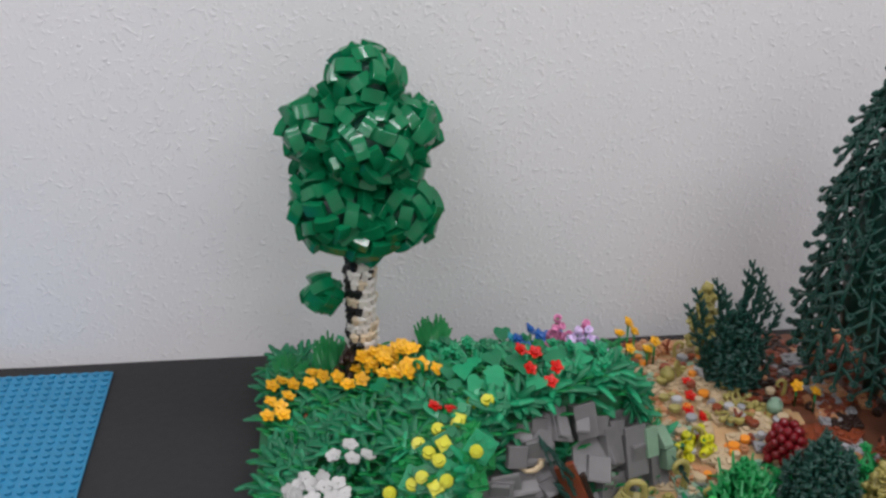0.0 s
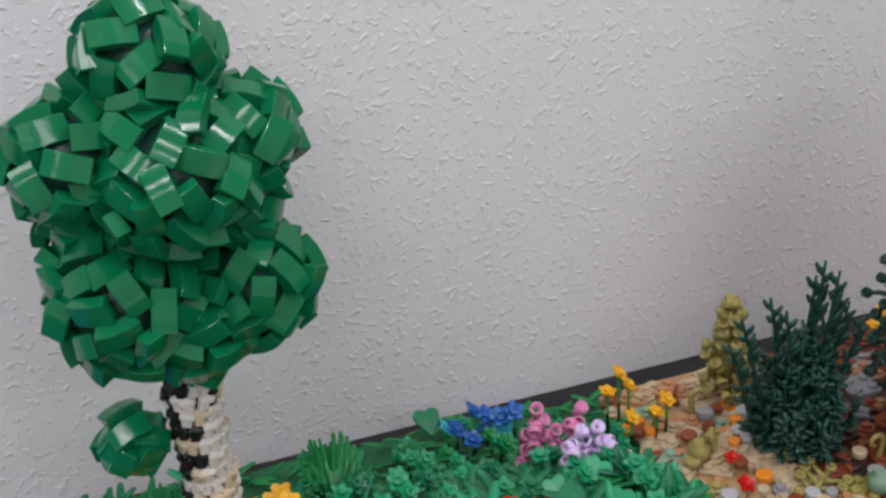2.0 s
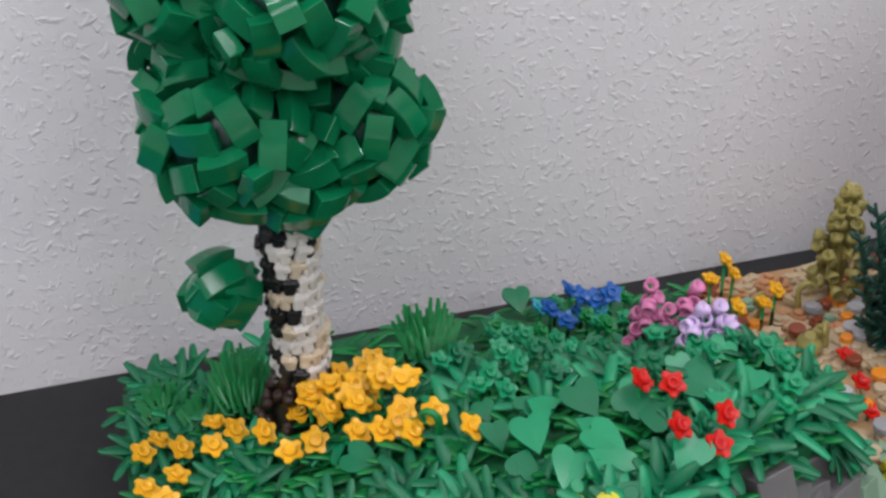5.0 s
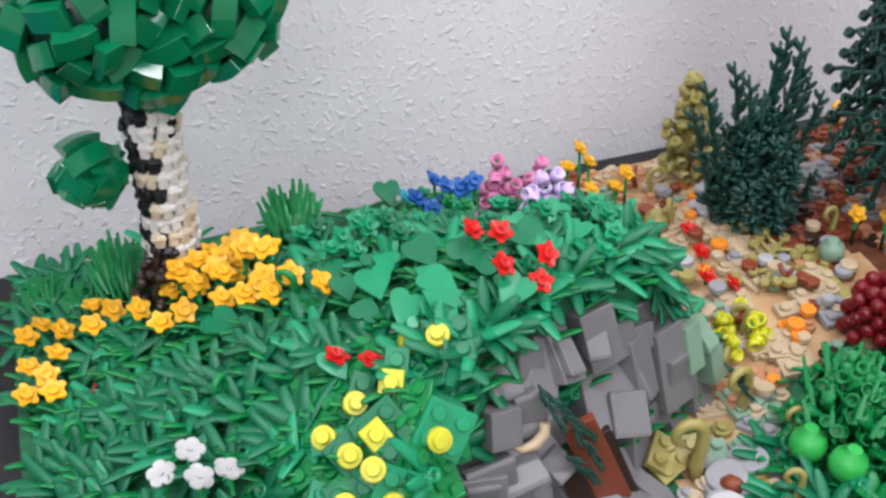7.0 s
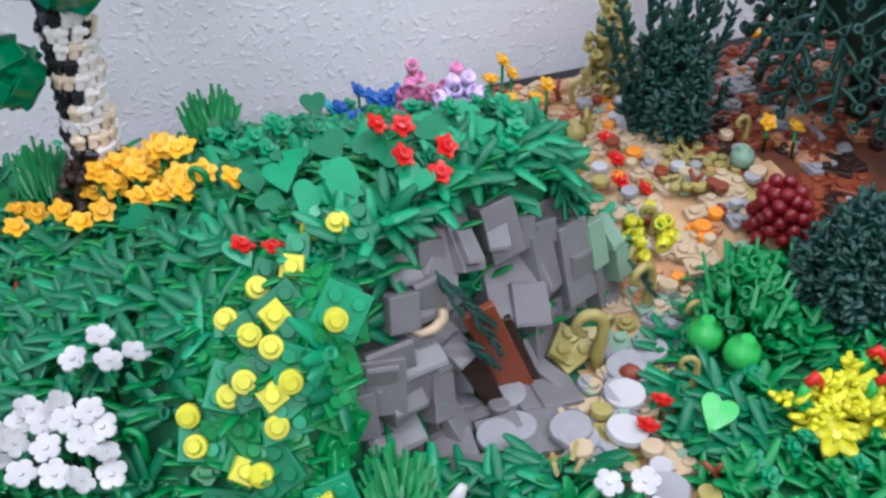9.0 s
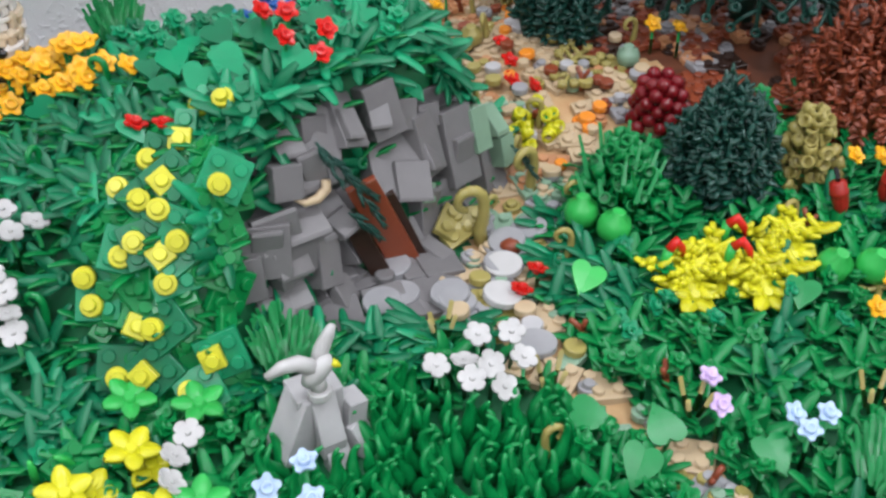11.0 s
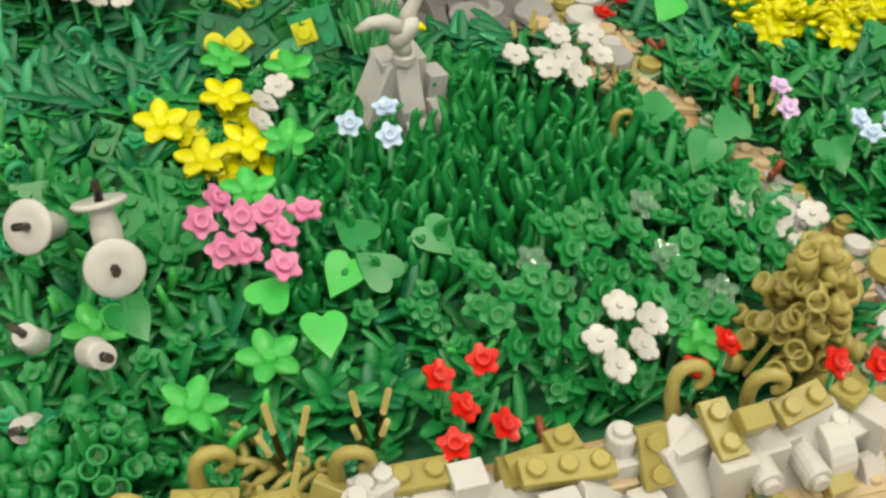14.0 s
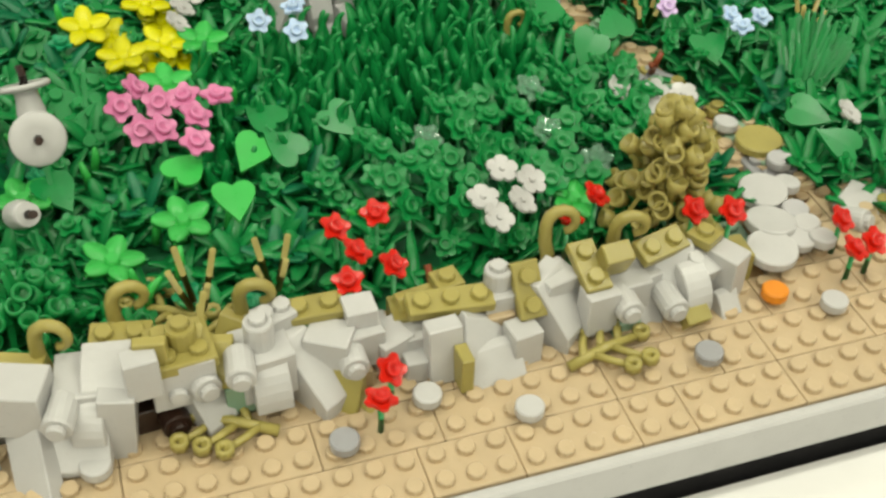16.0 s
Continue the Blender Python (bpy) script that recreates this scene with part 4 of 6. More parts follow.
for i in range(150):
    x, y = rnd.uniform(0.03, 0.098), rnd.uniform(0.500, 0.60)
    if abs((x - 0.052) - (y - 0.55) * 0.55) > 0.030 or (x > 0.078 and y > 0.487 + 0.5 * x - 0.004):
        continue
    nrm = (slope_at(x, y) + Vector((0, -0.3, 0.4))).normalized()
    solo("leaf_plate", plate_mesh(GREEN, 2, 1 + i % 2), Matrix.Translation((x, y, ground(x, y) + rnd.uniform(-0.003, -0.001))) @ nrm.to_track_quat("Z", "Y").to_matrix().to_4x4() @ R(rx=rnd.uniform(-25, 25), ry=rnd.uniform(-25, 25), rz=rnd.uniform(0, 90)),
         "green studded plate tilted among the leaves", "plate", "green plates on the slope")


# ---- large leaves and special plants ----
def heart(x, y, h, mat, s=1.0):
    z = ground(x, y) + h
    m = Matrix.Translation((x, y, z)) @ R(rx=18 + rnd.uniform(-12, 12), ry=rnd.uniform(-14, 14)) @ R(rz=rnd.uniform(-140, -40) + rnd.choice((0, 0, 180)))
    solo("large_leaf", heart_mesh(mat), m @ Matrix.Diagonal((s, s, s, 1)), "broad heart-shaped green plastic leaf on a stalk", "leaf", "heart-shaped leaves")


for i, (x, y) in enumerate(AT_HEART8):
    heart(x, y, 0.010, MIDG if i < 5 else LEAF, 1.0)
HILL_LEAVES = [(0.060 + 0.024 * (i % 5) + rnd.uniform(-0.009, 0.009), 0.592 + 0.014 * (i // 5) + rnd.uniform(-0.006, 0.006)) for i in range(20)]
for i, (x, y) in enumerate(HILL_LEAVES):
    heart(x, y, 0.008, MIDG if rnd.random() < 0.5 else LEAF, rnd.uniform(0.60, 0.85))
for i, (x, y) in enumerate(AT_HEART14):
    heart(x, y, 0.013, LIME if i < 3 else GREEN, 1.0)
for i, (x, y) in enumerate(AT_HEART12):
    heart(x, y, 0.010, LIME if i == 0 else GREEN, 1.05)


def broad_plant(x, y, h, mat, label, group, L=0.0082, W=0.0062):
    me = keep(("broad", mat.name, L), lambda: _broad(mat, L, W))
    g0 = ground(x, y)
    o = empty("plant", R(x, y, g0 - 0.001, rnd.uniform(2, 22), rnd.uniform(-8, 8), rnd.uniform(0, 72)), label, "plant", group)
    part("stem", stem_mesh(mat), o, Matrix.Diagonal((1.4, 1.4, h, 1)))
    part("leaf_whorl", me, o, R(0, 0, h))


def _broad(mat, L, W):
    k = Kit().lathe([(0.0024, -0.002), (0.0026, 0.002), (0.0018, 0.0045)], 8)
    for i in range(5):
        k.leaf(L, W, R(rz=72 * i) @ R(0.0012, 0, 0.0008, 0, -10, 0), 0.06, 0.0016, power=0.40)
    return k.mesh("leaf_whorl", mat)


for x, y in AT_LIME5 + AT_LIME5B:
    broad_plant(x, y, 0.011, LIME, "lime green five-leaved plastic plant", "lime green plants")
for x, y in AT_BIGY:
    broad_plant(x, y, 0.012, BRIGHTY, "bright yellow five-leaved plastic plant", "yellow leafy plants")
    broad_plant(x + 0.007, y - 0.002, 0.006, BRIGHTY, "bright yellow five-leaved plastic plant", "yellow leafy plants")
for i, (x, y) in enumerate(AT_SPINY):
    o = empty("plant", R(x, y, ground(x, y)), "yellow spiny plastic plant with forked stalks", "plant", "yellow spiny plants")
    for j in range(3):
        part("stalk", vine_mesh(BRIGHTY, 0.014, 0.9, j % 3), o, R(rz=j * 72 + rnd.uniform(-15, 15)) @ R(0.001, 0, 0.003, 0, 18, 0) @ Matrix.Diagonal((1.25, 1.6, 1.1, 1)))
    part("leaf_whorl", keep("ywhorl", lambda: _broad(BRIGHTY, 0.009, 0.007)), o, R(0, -0.003, 0.004, 20, 0, 0))
for x, y in ((0.232, 0.512), (0.262, 0.518), (0.256, 0.505)):
    o = empty("plant", R(x, y, ground(x, y) + 0.004), "green stalk with a bent red tip", "plant", "red-tipped stalks")
    part("stalk", Kit().tube([(0, 0, 0), (0, 0, 0.010), (0.001, 0, 0.014)], [0.0020] * 3, 8).mesh("stalk", LIME), o)
    part("tip", Kit().tube([(0.001, 0, 0.014), (0.004, 0, 0.017), (0.007, 0, 0.013), (0.008, 0, 0.009)], [0.0020, 0.0021, 0.0016, 0.0008], 8).mesh("tip", RED), o, R(rz=rnd.uniform(-60, 60)))
knob = Kit().lathe([(0.003, 0), (0.0058, 0.002), (0.0062, 0.005), (0.0052, 0.0085), (0.0026, 0.0100), (0.0025, 0.0115), (0.0021, 0.0118)], 16).mesh("round_pod", LIME)
for x, y in AT_BALL:
    solo("round_pod", knob, R(x, y, ground(x, y) + 0.004, rnd.uniform(-6, 16), rnd.uniform(-10, 10), 0) @ Matrix.Diagonal((1.15, 1.15, 1.15, 1)), "glossy lime green round pod with a stud on top", "pod", "lime green pods")
pod = Kit().lathe([(0.0022, 0), (0.0040, 0.003), (0.0046, 0.007), (0.0046, 0.008), (0.0050, 0.0083), (0.0050, 0.0098), (0.0046, 0.0101), (0.0045, 0.013), (0.002, 0.0136)], 14).mesh("pod", plastic("brick_red_plastic", (0.34, 0.020, 0.012)))
for x, y in ((0.318, 0.517), (0.331, 0.503), (0.339, 0.518), (0.353, 0.522), (0.350, 0.505), (0.362, 0.512)):
    o = empty("red_pod", R(x, y, ground(x, y) + 0.008, rnd.uniform(-15, 15), rnd.uniform(-15, 15), 0), "red barrel-shaped pod with a black stalk", "pod", "red pods")
    part("barrel", pod, o, Matrix.Diagonal((0.78, 0.78, 1.1, 1)))
    part("stalk", stem_mesh(BLACK), o, R(0, 0, 0.012) @ Matrix.Diagonal((1.3, 1.3, 0.009, 1)))
for x, y, z, tx, ty, dish in ((-0.014, 0.393, 0.047, 62, 8, True), (-0.016, 0.420, 0.047, -28, -4, True), (-0.036, 0.424, 0.040, 40, -38, True), (-0.041, 0.398, 0.024, 20, -20, False), (-0.020, 0.370, 0.039, 50, 30, False), (-0.043, 0.368, 0.020, 40, -20, False)):
    g0 = ground(x, y)
    o = empty("bell_flower", R(x, y, g0 - 0.001), "white bell flower with a round dish and dark bar" if dish else "small white bell flower with a dark bar", "flower", "white bell flowers")
    part("stem", stem_mesh(), o, R(0, 0.004, 0) @ Matrix.Diagonal((1.3, 1.3, z - g0 - 0.008, 1)))
    head = R(0, 0, z - g0, tx, ty, 0) @ R(0, 0, -0.013)
    part("bell", keep("bell", lambda: Kit().lathe([(0.0030, -0.002), (0.0041, 0.002), (0.0044, 0.006), (0.0036, 0.010), (0.0034, 0.014)], 16).mesh("bell", WHITE)), o, head)
    if dish:
        part("dish", keep("dish", lambda: Kit().lathe([(0.0030, 0), (0.0074, 0.0008), (0.0080, 0.0018), (0.0074, 0.0026), (0.0030, 0.0020), (0.0010, 0.0017)], 28).mesh("dish", WHITE)), o, head @ R(0, 0, 0.012))
    part("bar", stem_mesh(DKBROWN), o, head @ R(0, 0, 0.0135) @ Matrix.Diagonal((1.5, 1.5, 0.0065, 1)))
for i, (x, y) in enumerate(AT_CURL8 + AT_CURL16 + [(0.345, 0.505), (0.301, 0.523), (0.305, 0.668), (0.150, 0.446), (0.247, 0.735), (0.207, 0.654), (0.213, 0.648)]):
    g0 = max(ground(x, y), 0.0215 if y < 0.34 else 0)
    big = 1.35 if y < 0.34 else 1.0
    solo("fern_curl", curl_mesh(OLIVE), R(x, y, g0 - 0.001, rnd.uniform(-10, 10), 0, (0 if y < 0.34 else rnd.choice((0, 20, 160, 200))) + rnd.uniform(-25, 25)) @ Matrix.Diagonal((big, big, big, 1)), "olive curled fern frond of tapered plastic", "plant", "curled fronds")
for i, (x, y) in enumerate(((0.119, 0.2945), (0.040, 0.2960), (0.268, 0.655), (0.285, 0.648), (0.012, 0.338), (0.030, 0.340), (0.322, 0.470), (0.330, 0.475))):
    solo("ring_twig", ring_twig_mesh(OLIVE, 5, 0.024), R(x - 0.008, y, max(ground(x, y), 0.0125) + 0.0012, rnd.uniform(-4, 4), -3, rnd.uniform(-35, 35) + 180 * (i % 2)), "flat olive forked twig ending in open rings", "twig", "ringed twigs")
for i, (x, y) in enumerate(((0.0193, 0.334), (0.0138, 0.317), (0.040, 0.336), (0.205, 0.446), (0.165, 0.474), (0.262, 0.425), (0.330, 0.480), (0.140, 0.512))):
    o = empty("reed", R(x, y, max(ground(x, y), 0.026 if y < 0.338 else 0.016)), "olive spread of upright bare stalks", "plant", "bare stalks")
    for j in range(4):
        part("stalk", stem_mesh(OLIVE), o, R(rz=j * 90 + 30) @ R(0.002, 0, 0, 0, 18, 0) @ Matrix.Diagonal((1.1, 1.1, rnd.uniform(0.010, 0.018), 1)))

# grass meadow
meadow = empty("grass_patch", R(0.11, 0.43, ground(0.11, 0.43)), "dense meadow of curved tapering green blades", "grass")


def in_meadow(x, y):
    return not (y < 0.395 + 0.12 * (x - 0.05) or (x < 0.066 and y > 0.452) or x > 0.150 + 0.25 * (y - 0.40) or (0.072 < x < 0.098 and y > 0.462) or (x > 0.125 and y > 0.468))


made = 0
sward = Kit()
yy = 0.393
while yy < 0.492:
    xx = 0.035
    while xx < 0.19:
        x, y = xx + rnd.uniform(-0.0016, 0.0016), yy + rnd.uniform(-0.0016, 0.0016)
        xx += 0.0056
        if not in_meadow(x, y):
            continue
        seed = rnd.randrange(9)
        m = R(x - 0.11, y - 0.43, ground(x, y) - ground(0.11, 0.43) - 0.002, rnd.uniform(-10, 12), rnd.uniform(-12, 12), rnd.uniform(0, 360)) @ Matrix.Diagonal((1.40, 1.40, rnd.uniform(1.0, 1.32), 1))
        if y < 0.452 and made < 300:
            part("blade", blade_mesh(GREEN, seed), meadow, m)
            made += 1
        else:
            me = blade_mesh(GREEN, seed)
            sward.put([v.co for v in me.vertices], [tuple(p.vertices) for p in me.polygons], m, True)
    yy += 0.0056
part("sward", sward.mesh("sward", GREEN), meadow, R())["kind"] = "stuff"

# carpet of small green blossoms
made, tries, carpet = 0, 0, []
while made < 110 and tries < 6000:
    tries += 1
    x, y = rnd.uniform(0.080, 0.178), rnd.uniform(0.352, 0.418)
    if y > 0.398 + 0.2 * (x - 0.1) or y < 0.352 + 0.25 * (x - 0.13) or (x > 0.15 and y < 0.365) or any((x - a) ** 2 + (y - b) ** 2 < 0.0078 ** 2 for a, b in carpet):
        continue
    carpet.append((x, y))
    flower(x, y, rnd.uniform(0.012, 0.019), CLEAR if made % 16 == 0 else GREEN, "clear glittering plastic flower in the green carpet" if made % 16 == 0 else "green plastic flower in a dense low carpet", "green flower carpet", r=0.0056, pr=0.38, tilt=26, name="clover")
    made += 1

# ---- rocks of the little cave ----
rocks = empty("rock_face", R(0.13, 0.56, 0.02), "stacked dark grey sloped bricks round a small cave", "rock")


def cave_stone(shape, mat, at, size, turn):
    """One stone of the rock face: its place, its width, depth and height, and its turn from the face."""
    me = (ramp if shape == "ramp" else block)(mat, *size)
    m = Matrix.Translation((at[0] - 0.13, at[1] - 0.56, at[2] - 0.02)) @ R(rz=20) @ R(rx=-16 - turn[0] * 0.6, ry=-turn[1], rz=turn[2])
    part("slope_brick" if shape == "ramp" else "brick", me, rocks, m @ R(0, size[1] * 0.35, 0))
    if min(size[0], size[2]) > 0.0125 and mat == STONE:
        w, h = round(size[0] * 0.62, 4), round(size[2] * 0.55, 4)
        part("slope_brick", ramp(mat, w, 0.007, h, 0.0015), rocks, m @ R(size[0] * rnd.uniform(-0.22, 0.22), -size[1] * 0.10, size[2] * rnd.uniform(-0.26, 0.26), rnd.uniform(-8, 8), rnd.choice((0, 90, 180, -12, 14)), rnd.uniform(-14, 14)))


cave_stone("ramp", STONE, (0.1486, 0.5732, 0.0532), (0.0239, 0.0180, 0.0279), (12, -16, -14))
cave_stone("block", STONE, (0.1633, 0.5843, 0.0520), (0.0159, 0.0127, 0.0253), (6, -10, 22))
cave_stone("block", STONE, (0.1793, 0.5898, 0.0436), (0.0164, 0.0131, 0.0319), (4, -5, 6))
cave_stone("block", STONE, (0.1448, 0.5813, 0.0731), (0.0141, 0.0113, 0.0213), (8, 4, -6))
cave_stone("ramp", STONE, (0.1305, 0.5752, 0.0763), (0.0132, 0.0105, 0.0213), (14, -24, 10))
cave_stone("block", STONE, (0.1549, 0.5846, 0.0671), (0.0102, 0.0090, 0.0120), (10, -20, 0))
cave_stone("block", STONE, (0.1664, 0.5912, 0.0601), (0.0109, 0.0090, 0.0096), (4, -10, 0))
cave_stone("ramp", STONE, (0.1771, 0.5971, 0.0519), (0.0136, 0.0090, 0.0106), (0, 5, 8))
cave_stone("ramp", STONE, (0.1209, 0.5698, 0.0746), (0.0125, 0.0100, 0.0191), (12, -36, -12))
cave_stone("ramp", STONE, (0.1090, 0.5631, 0.0722), (0.0141, 0.0113, 0.0253), (10, 10, -14))
cave_stone("block", STONE, (0.1197, 0.5702, 0.0644), (0.0114, 0.0091, 0.0191), (4, -12, 16))
cave_stone("block", STONE, (0.0992, 0.5543, 0.0691), (0.0118, 0.0095, 0.0128), (8, -12, -8))
cave_stone("ramp", STONE, (0.0974, 0.5505, 0.0559), (0.0273, 0.0180, 0.0186), (24, 2, -10))
cave_stone("block", STONE, (0.0866, 0.5442, 0.0495), (0.0182, 0.0145, 0.0199), (2, -4, -26))
cave_stone("block", STONE, (0.0989, 0.5469, 0.0415), (0.0227, 0.0128, 0.0159), (-8, 3, 8))
cave_stone("ramp", STONE, (0.1164, 0.5594, 0.0475), (0.0177, 0.0140, 0.0175), (16, -8, 6))
cave_stone("block", STONE, (0.1106, 0.5500, 0.0357), (0.0114, 0.0091, 0.0226), (6, -18, 10))
cave_stone("ramp", STONE, (0.1261, 0.5620, 0.0300), (0.0105, 0.0090, 0.0154), (2, -10, 24))
cave_stone("block", STONE, (0.1260, 0.5716, 0.0453), (0.0091, 0.0090, 0.0106), (0, 10, 0))
cave_stone("block", STONE, (0.1596, 0.5741, 0.0242), (0.0141, 0.0113, 0.0239), (6, -24, 14))
cave_stone("ramp", STONE, (0.1483, 0.5709, 0.0259), (0.0150, 0.0120, 0.0191), (12, -10, -10))
cave_stone("block", STONE, (0.1503, 0.5654, 0.0141), (0.0109, 0.0090, 0.0117), (0, -6, 4))
cave_stone("block", STONE, (0.1650, 0.5699, 0.0080), (0.0100, 0.0090, 0.0128), (6, -16, -6))
cave_stone("ramp", STONE, (0.0897, 0.5401, 0.0307), (0.0216, 0.0119, 0.0149), (16, 2, -10))
cave_stone("ramp", STONE, (0.1166, 0.5492, 0.0196), (0.0182, 0.0145, 0.0213), (14, -20, 8))
cave_stone("block", STONE, (0.1021, 0.5427, 0.0154), (0.0136, 0.0090, 0.0106), (0, 0, 0))
cave_stone("block", STONE, (0.1708, 0.5837, 0.0277), (0.0159, 0.0090, 0.0106), (4, -6, 6))
cave_stone("ramp", STONE, (0.1830, 0.5887, 0.0206), (0.0091, 0.0090, 0.0159), (0, -10, 20))
cave_stone("block", STONE, (0.1937, 0.5978, 0.0267), (0.0059, 0.0090, 0.0266), (0, -6, 20))
cave_stone("ramp", STONE, (0.2037, 0.5952, 0.0143), (0.0109, 0.0090, 0.0239), (8, -4, 16))
cave_stone("block", SAGE, (0.1903, 0.5941, 0.0464), (0.0100, 0.0090, 0.0186), (6, -8, 10))
cave_stone("ramp", SAGE, (0.2034, 0.6035, 0.0425), (0.0091, 0.0090, 0.0133), (4, -10, 14))
cave_stone("block", SAGE, (0.2059, 0.6005, 0.0286), (0.0091, 0.0090, 0.0133), (4, -6, 10))
cave_stone("block", SAGE, (0.1599, 0.5754, 0.0348), (0.0068, 0.0090, 0.0080), (8, -20, 0))
cave_stone("block", STONE, (0.1145, 0.5716, 0.0780), (0.0114, 0.0090, 0.0090), (6, -14, 0))
cave_stone("ramp", STONE, (0.1044, 0.5655, 0.0776), (0.0114, 0.0090, 0.0106), (8, -10, -10))
cave_stone("block", STONE, (0.1373, 0.5531, 0.0048), (0.0250, 0.0100, 0.0096), (40, 0, 0))
cave_stone("block", STONE, (0.1575, 0.5651, -0.0022), (0.0136, 0.0100, 0.0080), (40, 0, 10))
cave_stone("block", STONE, (0.1247, 0.5465, 0.0038), (0.0205, 0.0100, 0.0096), (40, 6, 0))
cave_stone("block", STONE, (0.0784, 0.5390, 0.0428), (0.0114, 0.0091, 0.0159), (6, 0, -20))
for i in range(70):
    x, z = rnd.uniform(0.090, 0.206), rnd.uniform(0.008, 0.074)
    if (0.118 < x < 0.150 and z < 0.054) or z > 0.074 - max(0, x - 0.155) * 0.75:
        continue
    cave_stone("block", STONE, (x, 0.487 + 0.5 * x + 0.3 * z + 0.012, z), rnd.choice(((0.012, 0.010, 0.012), (0.010, 0.010, 0.014))), (rnd.uniform(-12, 20), rnd.uniform(-20, 20), rnd.uniform(-15, 15)))
# Thin dark brown sheet stands for the shaded depth inside the cave.
cave = Kit().box(0.06, 0.002, 0.05)
part("cave_back", cave.mesh("cave_back", DKBROWN), rocks, R(0.008, 0.020, -0.012, -12, 0, 20))
for n_, (a, b, w, mat) in enumerate((((0.1285, 0.5640, 0.056), (0.1480, 0.5600, 0.006), 0.0120, BROWN), ((0.122, 0.562, 0.044), (0.136, 0.553, 0.009), 0.0075, DKBROWN), ((0.139, 0.567, 0.046), (0.150, 0.562, 0.016), 0.0070, DKBROWN))):
    a, b = Vector(a), Vector(b)
    d = b - a
    ex = d.normalized()
    ez = (Vector((-0.25, -1, 0.35)) - ex * ex.dot(Vector((-0.25, -1, 0.35)))).normalized()
    m = Matrix.Translation(a) @ Matrix((ex, ez.cross(ex), ez)).transposed().to_4x4()
    solo("plank", Kit().box(d.length, w, 0.0032, R(d.length / 2, 0, 0)).mesh("plank", mat), m, "reddish brown flat plank leaning out of the cave" if n_ == 0 else "dark brown plank leaning in the cave mouth", "plank", "cave planks")
for i, (x, z) in enumerate(((0.116, 0.074), (0.122, 0.064), (0.126, 0.056), (0.121, 0.050), (0.112, 0.080), (0.204, 0.036), (0.100, 0.026), (0.106, 0.016))):
    y = 0.487 + 0.5 * x + 0.3 * z - 0.008
    solo("creeper", vine_mesh(DKGRN, 0.018, 0.25, i % 5), R(x, y, z, 30, 150 + rnd.uniform(-30, 30), rnd.uniform(0, 60)) @ Matrix.Diagonal((0.34, 0.34, 1, 1)), "thin dark green creeper hanging over the rocks", "creeper", "creepers")
for i, (x, y, s) in enumerate(((0.183, 0.563, 1.0),)):
    solo("brown_pod", Kit().lathe([(0.001, 0), (0.0034, 0.002), (0.0042, 0.005), (0.0028, 0.008), (0.001, 0.0095)], 12).mesh("brown_pod", BROWN), R(x, y - 0.008, 0.014, 60, 0, 40), "glossy reddish brown seed pod beside the rocks", "pod")

# floor of the cave mouth, and what grows beside it
for i in range(30):
    x, y = rnd.uniform(0.100, 0.180), rnd.uniform(0.522, 0.564)
    if not (0.524 + 0.12 * abs(x - 0.14) < y < 0.562):
        continue
    solo("floor_plate", block(STONE, (0.0158, 0.0078)[i % 2], 0.0158, 0.0032) if i % 3 else disc_mesh(STONE if i % 2 else GREY, (0.0075, 0.0039)[i % 2]), R(x, y, ground(x, y) - 0.0005 + 0.0006 * (i % 4), rnd.uniform(-5, 9), rnd.uniform(-6, 6), rnd.choice((0, 45, 27, 90)) + rnd.uniform(-8, 8)), "grey plate lying flat before the cave", "plate", "grey plates before the cave")
for x, y, s_, turn in ((0.178, 0.563, 1.75, 175), (0.212, 0.588, 1.5, 195)):
    solo("fern_curl", curl_mesh(OLIVE), R(x, y, ground(x, y) - 0.001, 0, 0, turn) @ Matrix.Diagonal((s_, s_, s_, 1)), "tall olive curled frond beside the cave", "plant", "curled fronds")
for x, y, z, rz in ((0.170, 0.568, 0.016, 20), (0.176, 0.572, 0.020, -25), (0.166, 0.572, 0.020, 50)):
    solo("leaf_plate", plate_mesh(OLIVE, 2, 1), R(x, y, z, 30, -10, rz), "olive studded plate tilted beside the cave", "plate", "olive plates by the cave")
solo("horn", Kit().tube([(-0.010, 0, 0.001), (-0.005, -0.001, -0.002), (0.001, -0.001, -0.0015), (0.006, 0, 0.002), (0.006, 0.001, 0.006)], [0.0009, 0.0017, 0.0023, 0.0025, 0.0022], 9).mesh("horn", TAN), R(0.1085, 0.5545, 0.061, 0, 8, 12) @ Matrix.Diagonal((0.82, 0.82, 0.82, 1)), "pale tan curved horn lying among the rocks", "horn")

# grey stone with the bird ornament
stone = empty("stone", R(0.0845, 0.478, ground(0.083, 0.478)), "light grey stone pedestal of sloped bricks", "rock")


def stone_piece(name, me, x, y, z, rx=0, ry=0, rz=0):
    o = part(name, me, stone)
    o.matrix_world = R(x, y, z, rx, ry, rz)


stone_piece("brick", block(OFFWHITE, 0.016, 0.012, 0.026), 0.0850, 0.484, 0.0275, 0, 0, 6)
stone_piece("slope_brick", ramp(OFFWHITE, 0.0085, 0.010, 0.022, 0.006), 0.0865, 0.4755, 0.0300, 0, 0, 8)
stone_piece("slope_brick", ramp(OFFWHITE, 0.0080, 0.008, 0.012, 0.004), 0.0880, 0.470, 0.0170, 0, 0, 10)
stone_piece("slope_brick", ramp(OFFWHITE, 0.012, 0.014, 0.022, 0.003), 0.0755, 0.480, 0.0290, 0, 0, -70)
